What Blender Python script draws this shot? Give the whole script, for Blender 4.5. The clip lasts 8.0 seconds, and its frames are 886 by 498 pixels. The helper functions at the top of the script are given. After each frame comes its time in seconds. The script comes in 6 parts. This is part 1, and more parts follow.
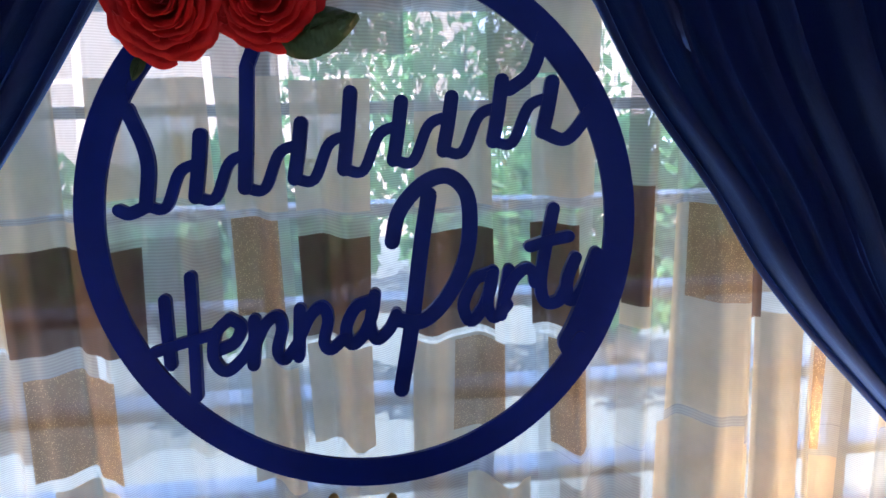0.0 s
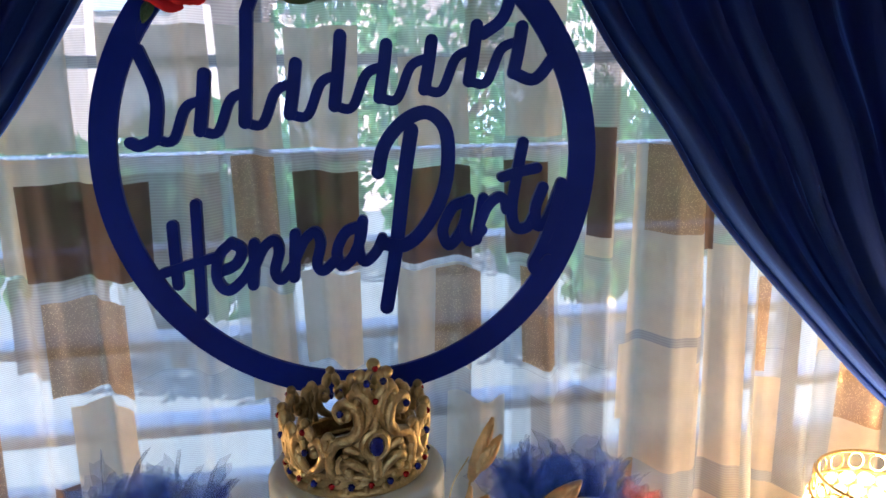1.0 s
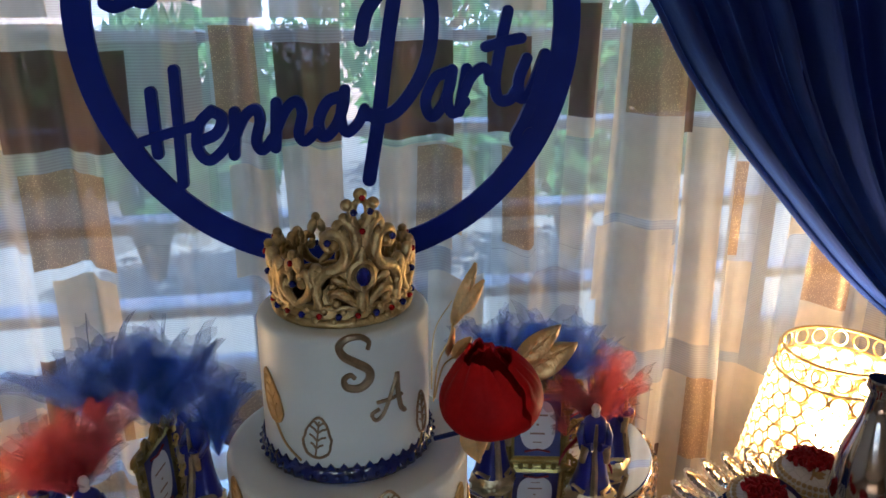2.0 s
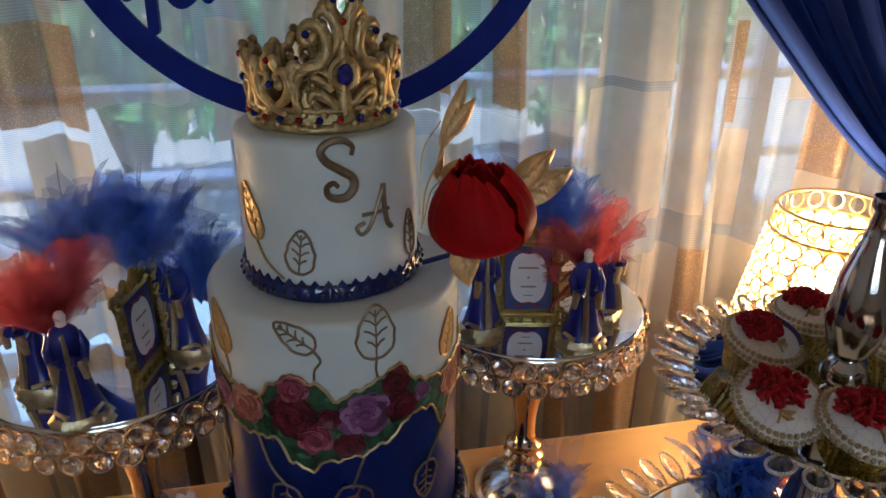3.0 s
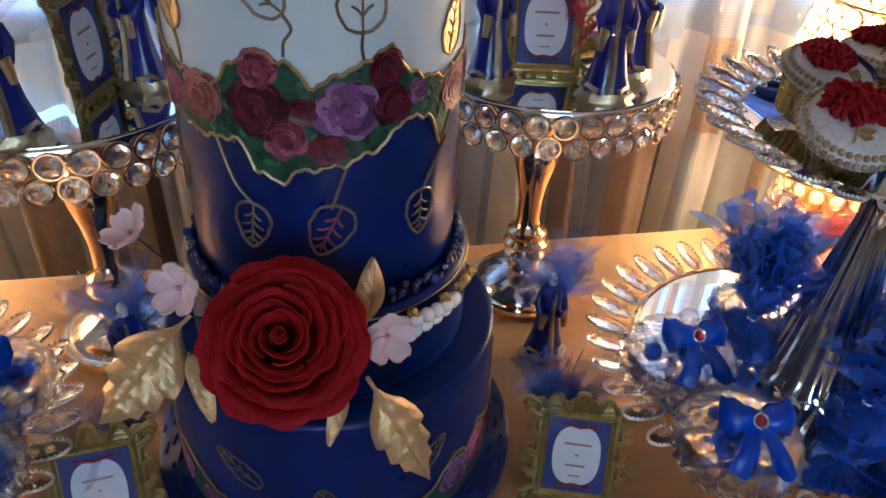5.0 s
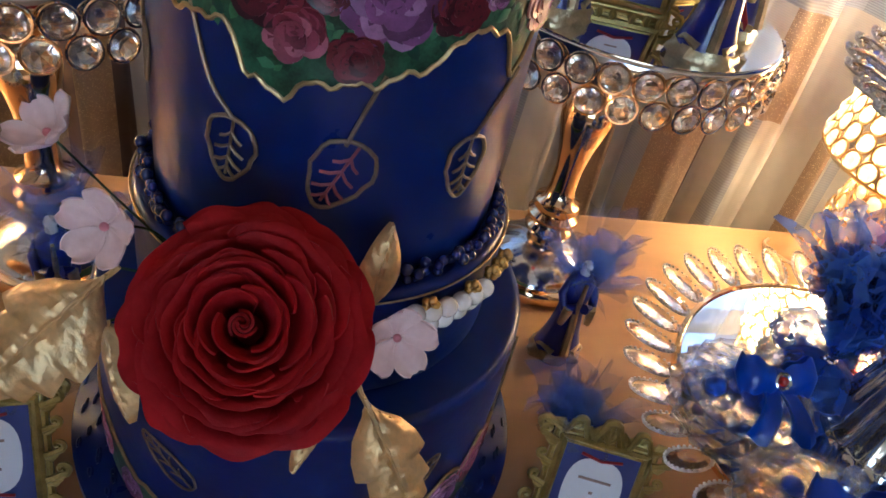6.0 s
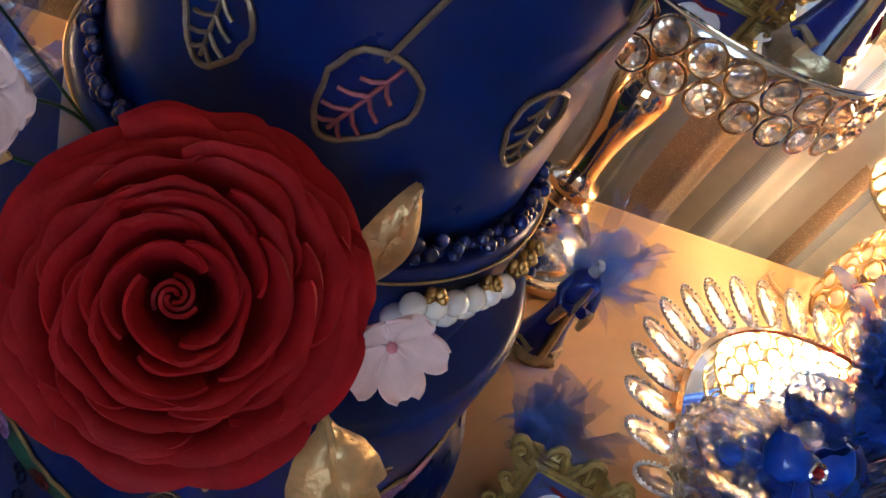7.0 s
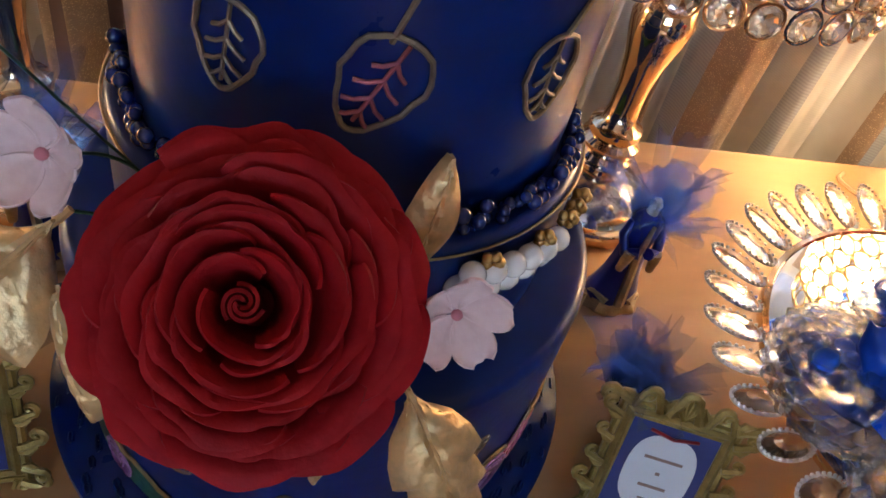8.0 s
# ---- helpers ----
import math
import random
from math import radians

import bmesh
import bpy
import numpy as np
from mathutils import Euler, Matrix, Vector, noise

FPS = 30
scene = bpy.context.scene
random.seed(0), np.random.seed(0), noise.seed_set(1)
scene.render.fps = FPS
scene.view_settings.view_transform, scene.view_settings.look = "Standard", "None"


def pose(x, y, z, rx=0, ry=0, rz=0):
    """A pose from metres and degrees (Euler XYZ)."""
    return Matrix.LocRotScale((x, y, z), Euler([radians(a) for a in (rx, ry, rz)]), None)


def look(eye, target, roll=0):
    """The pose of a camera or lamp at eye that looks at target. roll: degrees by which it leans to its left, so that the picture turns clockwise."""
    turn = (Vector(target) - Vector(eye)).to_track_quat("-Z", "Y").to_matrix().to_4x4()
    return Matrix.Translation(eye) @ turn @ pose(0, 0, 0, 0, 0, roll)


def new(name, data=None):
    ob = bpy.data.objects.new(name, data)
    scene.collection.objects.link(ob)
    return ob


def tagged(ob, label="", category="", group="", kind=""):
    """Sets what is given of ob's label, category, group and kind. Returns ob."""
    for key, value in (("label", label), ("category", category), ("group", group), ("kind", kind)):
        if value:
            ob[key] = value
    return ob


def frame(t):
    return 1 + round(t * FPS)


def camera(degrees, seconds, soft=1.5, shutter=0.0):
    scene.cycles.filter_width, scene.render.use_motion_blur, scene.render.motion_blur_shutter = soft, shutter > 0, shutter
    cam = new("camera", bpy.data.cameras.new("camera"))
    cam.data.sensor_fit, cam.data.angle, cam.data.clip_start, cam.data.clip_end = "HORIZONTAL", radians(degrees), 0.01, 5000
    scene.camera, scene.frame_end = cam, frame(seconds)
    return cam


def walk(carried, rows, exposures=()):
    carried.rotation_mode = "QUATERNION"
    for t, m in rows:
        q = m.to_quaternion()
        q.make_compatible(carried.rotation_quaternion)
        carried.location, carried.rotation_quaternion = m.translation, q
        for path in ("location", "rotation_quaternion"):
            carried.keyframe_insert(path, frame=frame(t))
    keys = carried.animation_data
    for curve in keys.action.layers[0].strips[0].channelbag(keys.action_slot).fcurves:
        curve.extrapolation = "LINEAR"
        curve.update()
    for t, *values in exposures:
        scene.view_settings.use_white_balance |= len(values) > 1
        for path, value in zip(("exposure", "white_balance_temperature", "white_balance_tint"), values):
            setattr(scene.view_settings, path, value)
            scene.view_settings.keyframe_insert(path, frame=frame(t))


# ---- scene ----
cam = camera(61.7, 8.0, soft=1.6)
PATH = [
    (0, (0.0040, -0.0727, 1.7033), (0.0480, 1.8917, 1.3304), -1.04),
    (0.5, (0.0070, -0.1240, 1.6939), (0.0560, 1.8432, 1.3365), -0.76),
    (1, (0.0041, -0.1792, 1.6613), (0.0898, 1.7720, 1.2307), -0.84),
    (1.2, (0.0031, -0.1877, 1.6468), (0.1074, 1.7540, 1.1787), -0.57),
    (2.3, (-0.0060, -0.2046, 1.5708), (0.1480, 1.6686, 0.8871), -0.05),
    (2.5, (-0.0040, -0.2054, 1.5496), (0.1561, 1.6529, 0.8276), -0.18),
    (3, (-0.0050, -0.2025, 1.5026), (0.1650, 1.6149, 0.6851), 0.26),
    (3.5, (-0.0080, -0.2017, 1.4665), (0.1520, 1.5794, 0.5709), 0.46),
    (4, (-0.0100, -0.2022, 1.4232), (0.1540, 1.5372, 0.4497), 1.11),
    (4.5, (-0.0090, -0.1942, 1.3859), (0.1560, 1.5060, 0.3457), 1.77),
    (5, (-0.0030, -0.1611, 1.3391), (0.1740, 1.4842, 0.2159), 2.86),
    (5.2, (-0.0010, -0.1425, 1.3239), (0.1770, 1.4847, 0.1747), 3.14),
    (6.3, (-0.0421, 0.0160, 1.2381), (0.2486, 1.5332, -0.0321), 20.16),
    (6.5, (-0.0492, 0.0368, 1.2233), (0.2691, 1.5287, -0.0702), 24.41),
    (7, (-0.0449, 0.0678, 1.1986), (0.3699, 1.5120, -0.1214), 31.91),
    (7.5, (-0.0485, 0.0679, 1.1919), (0.3351, 1.5081, -0.1418), 31.32),
    (8, (-0.0378, 0.0588, 1.2008), (0.2157, 1.4645, -0.1991), 15.90),
]
EXPOSURE = [(0.0, 2.78, 6050, 8), (1.2, 2.66, 5950, 8), (2.5, 2.38, 5950, 7), (3.5, 2.58, 5900, 7), (4.5, 2.96, 5300, 8), (5.2, 3.08, 5250, 8), (6.5, 3.12, 5600, 8), (8.0, 3.24, 5500, 9)]
walk(cam, [(t, look(eye, target, roll)) for t, eye, target, roll in PATH], EXPOSURE)

# ---- world and daylight ----
world = bpy.data.worlds.new("sky")
scene.world = world
world.use_nodes = True
_bg = world.node_tree.nodes["Background"]
_sky = world.node_tree.nodes.new("ShaderNodeTexSky")
_sky.sky_type, _sky.sun_disc = "NISHITA", False
_sky.sun_elevation, _sky.sun_rotation = radians(57), radians(205)
world.node_tree.links.new(_sky.outputs["Color"], _bg.inputs["Color"])
_bg.inputs["Strength"].default_value = 0.15
_sun = new("sun", bpy.data.lights.new("sun", "SUN"))
_sun.data.energy, _sun.data.angle, _sun.data.color = 3.2, radians(0.6), (1.0, 0.94, 0.86)
_sun.matrix_world = look((0, 0, 8), (0.35, 0.75, 6.72))


# the lit bulbs inside the two crystal lamps at the ends of the table
LAMPS = ((0.622, 0.69, 1.6), (-0.72, 0.63, 0.95))
for _x, _y, _watts in LAMPS:
    _bulb = new("bulb_light", bpy.data.lights.new("bulb_light", "POINT"))
    _bulb.data.energy, _bulb.data.shadow_soft_size, _bulb.data.color = _watts, 0.032, (1.0, 0.64, 0.32)
    _bulb.matrix_world = Matrix.Translation((_x, _y, 1.085))


# ---- mesh helpers ----
class Shape:
    """Vertices, faces and material slots of one mesh."""

    def __init__(self):
        self.v, self.f, self.m = [], [], []

    def add(self, verts, faces, slot=0, at=None):
        base = len(self.v)
        self.v += [tuple(at @ Vector(p)) for p in verts] if at is not None else [tuple(p) for p in verts]
        self.f += [tuple(base + i for i in face) for face in faces]
        self.m += [slot] * len(faces)
        return self

    def grid(self, fn, nu, nv, slot=0, at=None, close=False):
        """A surface fn(u, v) with u and v from 0 to 1; close joins the u ends."""
        cols = nu if close else nu + 1
        verts = [fn(i / nu, j / nv) for i in range(cols) for j in range(nv + 1)]
        faces = []
        for i in range(nu):
            a, b = i * (nv + 1), ((i + 1) % cols) * (nv + 1)
            faces += [(a + j, b + j, b + j + 1, a + j + 1) for j in range(nv)]
        return self.add(verts, faces, slot, at)

    def slab(self, fn, nu, nv, thick, slot=0, at=None):
        """A thin solid sheet: fn(u, v) and its twin, thick apart along the local normal, with closed rims."""
        P = [[Vector(fn(i / nu, j / nv)) for j in range(nv + 1)] for i in range(nu + 1)]
        top, low = [], []
        for i in range(nu + 1):
            for j in range(nv + 1):
                du = P[min(i + 1, nu)][j] - P[max(i - 1, 0)][j]
                dv = P[i][min(j + 1, nv)] - P[i][max(j - 1, 0)]
                n = du.cross(dv)
                n = n.normalized() if n.length > 1e-12 else Vector((0, 0, 1))
                top.append(P[i][j] + n * thick / 2)
                low.append(P[i][j] - n * thick / 2)
        w, k = nv + 1, len(top)
        faces = []
        for i in range(nu):
            for j in range(nv):
                a = i * w + j
                faces += [(a, a + w, a + w + 1, a + 1), (k + a, k + a + 1, k + a + w + 1, k + a + w)]
        rim = [j for j in range(w)] + [i * w + nv for i in range(1, nu + 1)] + [nu * w + j for j in range(nv - 1, -1, -1)] + [i * w for i in range(nu - 1, 0, -1)]
        faces += [(rim[i], rim[(i + 1) % len(rim)], k + rim[(i + 1) % len(rim)], k + rim[i]) for i in range(len(rim))]
        return self.add(top + low, faces, slot, at)

    def lathe(self, profile, seg=48, slot=0, at=None, wave=None):
        """A turned body from (radius, height) pairs; wave(angle, i) scales the radius."""
        verts, faces, n = [], [], len(profile)
        for s in range(seg):
            a = 2 * math.pi * s / seg
            for i, (r, z) in enumerate(profile):
                k = wave(a, i) if wave else 1.0
                verts.append((r * k * math.cos(a), r * k * math.sin(a), z))
        for s in range(seg):
            p, q = s * n, ((s + 1) % seg) * n
            faces += [(p + i, q + i, q + i + 1, p + i + 1) for i in range(n - 1)]
        if profile[0][0] > 1e-6:
            faces.append(tuple(s * n for s in reversed(range(seg))))
        if profile[-1][0] > 1e-6:
            faces.append(tuple(s * n + n - 1 for s in range(seg)))
        return self.add(verts, faces, slot, at)

    def tube(self, pts, rad, seg=6, closed=False, slot=0, at=None):
        """A round bar along points; rad a number or a function of 0..1."""
        pts = [Vector(p) for p in pts]
        n = len(pts)
        tang = []
        for i in range(n):
            a = pts[(i - 1) % n] if closed or i else pts[0]
            b = pts[(i + 1) % n] if closed or i < n - 1 else pts[-1]
            d = b - a
            tang.append(d.normalized() if d.length > 1e-12 else Vector((0, 0, 1)))
        ref = Vector((0, 0, 1)) if abs(tang[0].z) < 0.9 else Vector((1, 0, 0))
        side = tang[0].cross(ref).normalized()
        verts, faces = [], []
        for i in range(n):
            side = (side - tang[i] * side.dot(tang[i]))
            side = side.normalized() if side.length > 1e-9 else Vector((1, 0, 0))
            up = tang[i].cross(side)
            r = rad(i / max(n - 1, 1)) if callable(rad) else rad
            for s in range(seg):
                a = 2 * math.pi * s / seg
                verts.append(pts[i] + side * (r * math.cos(a)) + up * (r * math.sin(a)))
        for i in range(n if closed else n - 1):
            a, b = i * seg, ((i + 1) % n) * seg
            faces += [(a + s, b + s, b + (s + 1) % seg, a + (s + 1) % seg) for s in range(seg)]
        if not closed:
            faces += [tuple(reversed(range(seg))), tuple((n - 1) * seg + s for s in range(seg))]
        return self.add(verts, faces, slot, at)

    def ball(self, c, r, seg=8, rings=5, slot=0, squash=1.0):
        prof = [(r * math.sin(math.pi * i / rings), -r * squash * math.cos(math.pi * i / rings)) for i in range(rings + 1)]
        prof[0], prof[-1] = (0.0, -r * squash), (0.0, r * squash)
        return self.lathe([(max(p, 1e-7), z) for p, z in prof], seg, slot, Matrix.Translation(c))

    def box(self, lo, hi, slot=0, at=None, bevel=0.0):
        b = bevel
        bm = bmesh.new()
        bmesh.ops.create_cube(bm, size=1.0)
        for v in bm.verts:
            v.co = Vector([lo[i] + (v.co[i] + 0.5) * (hi[i] - lo[i]) for i in range(3)])
        if b > 0:
            bmesh.ops.bevel(bm, geom=bm.edges[:], offset=b, segments=2, affect="EDGES", profile=0.7)
        bm.verts.index_update()
        verts = [tuple(v.co) for v in bm.verts]
        faces = [tuple(v.index for v in f.verts) for f in bm.faces]
        bm.free()
        return self.add(verts, faces, slot, at)

    def mesh(self, name, mats, smooth=True, angle=50):
        me = bpy.data.meshes.new(name)
        me.from_pydata(self.v, [], self.f)
        for m in (mats if isinstance(mats, (list, tuple)) else [mats]):
            me.materials.append(m)
        if any(self.m):
            me.polygons.foreach_set("material_index", self.m)
        me.polygons.foreach_set("use_smooth", [smooth] * len(self.f))
        me.update()
        if smooth and angle:
            me.set_sharp_from_angle(angle=radians(angle))
        return me


def part(name, shape, mats, parent=None, label="", at=None, smooth=True, angle=50):
    """One mesh object, under a thing or a part."""
    data = shape if isinstance(shape, bpy.types.Mesh) else shape.mesh(name, mats, smooth, angle)
    ob = new(name, data)
    if parent is not None:
        ob.parent = parent
    if at is not None:
        ob.matrix_basis = at
    return tagged(ob, label)


def thing(name, label, category, at=None, group=""):
    ob = new(name)
    ob.empty_display_size = 0.02
    if at is not None:
        ob.matrix_basis = at
    return tagged(ob, label, category, group)


def spline(ctrl, per=6, closed=False):
    """A smooth line through the control points."""
    c = [Vector(p) for p in ctrl]
    n, out = len(c), []
    for i in range(n if closed else n - 1):
        p0 = c[(i - 1) % n] if closed or i else c[0] * 2 - c[1]
        p1, p2 = c[i], c[(i + 1) % n]
        p3 = c[(i + 2) % n] if closed or i + 2 < n else c[-1] * 2 - c[-2]
        for k in range(per):
            t = k / per
            out.append(0.5 * (2 * p1 + (p2 - p0) * t + (2 * p0 - 5 * p1 + 4 * p2 - p3) * t * t + (3 * p1 - p0 - 3 * p2 + p3) * t ** 3))
    if not closed:
        out.append(c[-1])
    return out


def aim(place, normal, spin=0):
    """A pose at place whose own z points along normal."""
    return Matrix.Translation(place) @ Vector(normal).to_track_quat("Z", "Y").to_matrix().to_4x4() @ pose(0, 0, 0, 0, 0, spin)


# ---- materials ----
def material(name, col, rough=0.5, metal=0.0, var=0.12, scale=40.0, bump=0.0, bscale=200.0, trans=0.0, ior=1.45, sheen=0.0, coat=0.0,
             clear=0.0, passes=0.0, glow=0.0, shift=0.0, stretch=None, tint=None, sheen_tint=None, spec=0.5):
    """A procedural surface. var: two-scale colour change; clear: share of bare gaps; passes: share of light let through; shift: change from object to object."""
    m = bpy.data.materials.new(name)
    m.use_nodes = True
    nt = m.node_tree
    N, L = nt.nodes, nt.links
    bs, out = N["Principled BSDF"], N["Material Output"]
    coord = N.new("ShaderNodeTexCoord")
    vec = coord.outputs["Object"]
    if stretch:
        mp = N.new("ShaderNodeMapping")
        mp.inputs["Scale"].default_value = stretch
        L.new(vec, mp.inputs["Vector"])
        vec = mp.outputs["Vector"]

    def noise_tex(sc, detail=4.0):
        t = N.new("ShaderNodeTexNoise")
        t.inputs["Scale"].default_value, t.inputs["Detail"].default_value = sc, detail
        L.new(vec, t.inputs["Vector"])
        return t.outputs["Fac"]

    a = [max(0.0, c * (1 - var)) for c in col]
    b = [min(1.0, c * (1 + var)) for c in (tint or col)]
    ramp = N.new("ShaderNodeMix")
    ramp.data_type = "RGBA"
    ramp.inputs["A"].default_value, ramp.inputs["B"].default_value = (*a, 1), (*b, 1)
    mix = N.new("ShaderNodeMath")
    mix.operation = "MULTIPLY_ADD"
    L.new(noise_tex(scale), mix.inputs[0])
    mix.inputs[1].default_value = 1.6
    sub = N.new("ShaderNodeMath")
    sub.operation = "MULTIPLY_ADD"
    L.new(noise_tex(scale * 6), sub.inputs[0])
    sub.inputs[1].default_value, sub.inputs[2].default_value = 0.7, -0.65
    L.new(sub.outputs[0], mix.inputs[2])
    fac = mix.outputs[0]
    if shift:
        info = N.new("ShaderNodeObjectInfo")
        add = N.new("ShaderNodeMath")
        add.operation = "MULTIPLY_ADD"
        L.new(info.outputs["Random"], add.inputs[0])
        add.inputs[1].default_value = shift
        L.new(fac, add.inputs[2])
        fac = add.outputs[0]
    clampn = N.new("ShaderNodeClamp")
    L.new(fac, clampn.inputs["Value"])
    L.new(clampn.outputs[0], ramp.inputs["Factor"])
    L.new(ramp.outputs["Result"], bs.inputs["Base Color"])
    bs.inputs["Roughness"].default_value, bs.inputs["Metallic"].default_value = rough, metal
    bs.inputs["IOR"].default_value = ior
    bs.inputs["Transmission Weight"].default_value = trans
    bs.inputs["Sheen Weight"].default_value = sheen
    bs.inputs["Coat Weight"].default_value = coat
    bs.inputs["Specular IOR Level"].default_value = spec
    if sheen_tint:
        bs.inputs["Sheen Tint"].default_value = (*sheen_tint, 1)
    bs.inputs["Coat Roughness"].default_value = 0.15
    if rough > 0.06:
        rr = N.new("ShaderNodeMapRange")
        rr.inputs["To Min"].default_value, rr.inputs["To Max"].default_value = rough * 0.8, min(1.0, rough * 1.2)
        L.new(noise_tex(scale * 2.3), rr.inputs["Value"])
        L.new(rr.outputs["Result"], bs.inputs["Roughness"])
    if bump:
        bn = N.new("ShaderNodeBump")
        bn.inputs["Strength"].default_value, bn.inputs["Distance"].default_value = min(1.0, bump), 0.002
        L.new(noise_tex(bscale, 3.0), bn.inputs["Height"])
        L.new(bn.outputs["Normal"], bs.inputs["Normal"])
    if glow:
        bs.inputs["Emission Color"].default_value = (*col, 1)
        bs.inputs["Emission Strength"].default_value = glow
    last = bs.outputs[0]
    if passes:
        tl, mx = N.new("ShaderNodeBsdfTranslucent"), N.new("ShaderNodeMixShader")
        L.new(ramp.outputs["Result"], tl.inputs["Color"])
        mx.inputs[0].default_value = passes
        L.new(last, mx.inputs[1])
        L.new(tl.outputs[0], mx.inputs[2])
        last = mx.outputs[0]
    if clear:
        tp, mx = N.new("ShaderNodeBsdfTransparent"), N.new("ShaderNodeMixShader")
        mx.inputs[0].default_value = clear
        L.new(last, mx.inputs[1])
        L.new(tp.outputs[0], mx.inputs[2])
        last = mx.outputs[0]
    L.new(last, out.inputs["Surface"])
    return m


def woven(name, col, clear, passes, rib=900.0, glitter=0.0, spots=0.0):
    """Sheer curtain cloth: fine level ribs, with gaps between the threads, and a glitter yarn where asked."""
    m = material(name, col, rough=0.7, var=0.12, scale=9.0, passes=passes)
    nt = m.node_tree
    N, L = nt.nodes, nt.links
    out = N["Material Output"]
    last = out.inputs["Surface"].links[0].from_socket
    coord = N.new("ShaderNodeTexCoord")
    sep = N.new("ShaderNodeSeparateXYZ")
    L.new(coord.outputs["Object"], sep.inputs[0])
    ms = N.new("ShaderNodeMath")
    ms.operation = "MULTIPLY"
    L.new(sep.outputs["Z"], ms.inputs[0])
    ms.inputs[1].default_value = rib
    sn = N.new("ShaderNodeMath")
    sn.operation = "SINE"
    L.new(ms.outputs[0], sn.inputs[0])
    gap = N.new("ShaderNodeMapRange")
    gap.inputs["From Min"].default_value = -1.0
    gap.inputs["To Min"].default_value, gap.inputs["To Max"].default_value = max(0.0, clear - 0.1), clear + min(0.1, clear)
    L.new(sn.outputs[0], gap.inputs["Value"])
    if glitter:
        vo = N.new("ShaderNodeTexVoronoi")
        vo.inputs["Scale"].default_value = 420.0
        L.new(coord.outputs["Object"], vo.inputs["Vector"])
        lt = N.new("ShaderNodeMath")
        lt.operation = "LESS_THAN"
        L.new(vo.outputs["Distance"], lt.inputs[0])
        lt.inputs[1].default_value = glitter
        gl = N.new("ShaderNodeBsdfGlossy")
        gl.inputs["Color"].default_value, gl.inputs["Roughness"].default_value = (0.95, 0.72, 0.42, 1), 0.35
        gm = N.new("ShaderNodeMixShader")
        L.new(lt.outputs[0], gm.inputs[0])
        L.new(last, gm.inputs[1])
        L.new(gl.outputs[0], gm.inputs[2])
        last = gm.outputs[0]
    tp, mx = N.new("ShaderNodeBsdfTransparent"), N.new("ShaderNodeMixShader")
    L.new(gap.outputs["Result"], mx.inputs[0])
    L.new(last, mx.inputs[1])
    L.new(tp.outputs[0], mx.inputs[2])
    L.new(mx.outputs[0], out.inputs["Surface"])
    return m


FONDANT = material("white_fondant", (0.71, 0.79, 0.79), rough=0.42, var=0.03, scale=12, bump=0.12, bscale=90)
BLUE_ICING = material("royal_blue_icing", (0.0022, 0.016, 0.125), rough=0.3, spec=0.42, var=0.25, scale=14, bump=0.12, bscale=80)
BLUE_BEAD = material("blue_sugar_bead", (0.006, 0.018, 0.13), rough=0.18, var=0.25, scale=60, coat=0.7)
GOLD = material("antique_gold", (0.52, 0.34, 0.12), rough=0.38, metal=1.0, var=0.3, scale=70, bump=0.35, bscale=260)
GOLD_PAINT = material("gold_lustre_paint", (0.5, 0.36, 0.17), rough=0.38, metal=0.75, var=0.2, scale=90, bump=0.3, bscale=300)
BRONZE_PIPE = material("piped_bronze_line", (0.26, 0.19, 0.115), rough=0.42, metal=0.5, var=0.25, scale=120, bump=0.2)
GOLD_LEAF = material("gilded_leaf", (0.64, 0.48, 0.25), rough=0.42, metal=0.5, var=0.3, scale=45, bump=0.35, bscale=300, tint=(0.66, 0.42, 0.18))
CHROME_GOLD = material("polished_rose_gold", (0.90, 0.62, 0.36), rough=0.06, metal=1.0, var=0.05, scale=12)
SILVER = material("polished_silver", (0.80, 0.79, 0.77), rough=0.12, metal=1.0, var=0.06, scale=40)
STEEL = material("dark_chrome", (0.55, 0.54, 0.53), rough=0.1, metal=1.0, var=0.1, scale=20)
MIRROR = material("mirror_glass", (0.86, 0.89, 0.9), rough=0.02, metal=1.0, var=0.01, scale=8)
CRYSTAL = material("cut_crystal", (1.0, 1.0, 1.0), rough=0.0, var=0.0, trans=1.0, ior=1.5, clear=0.3)
CRYSTAL_LID = material("thin_crystal", (1.0, 1.0, 1.0), rough=0.0, var=0.0, trans=1.0, ior=1.35, clear=0.6)
FOIL_GEM = material("clear_drop_crystal", (1.0, 0.91, 0.84), rough=0.0, var=0.0, trans=1.0, ior=1.55, clear=0.12)
TRAY_GEM = material("clear_oval_crystal", (1.0, 0.98, 0.95), rough=0.0, var=0.0, trans=1.0, ior=1.5, clear=0.15)
RED_GEM = material("red_rhinestone", (0.35, 0.01, 0.015), rough=0.08, var=0.1, coat=0.8)
BLUE_GEM = material("blue_rhinestone", (0.012, 0.02, 0.22), rough=0.08, var=0.1, coat=0.8)
PEARL = material("pearl", (0.82, 0.80, 0.76), rough=0.2, var=0.05, coat=0.5)
RED_PETAL = material("red_sugar_petal", (0.43, 0.012, 0.018), rough=0.55, spec=0.22, var=0.25, scale=45, bump=0.3, bscale=240, shift=0.25, passes=0.35)
RED_SILK = material("red_silk_petal", (0.34, 0.003, 0.008), rough=0.6, spec=0.25, var=0.25, scale=40, bump=0.2, bscale=300, shift=0.3)
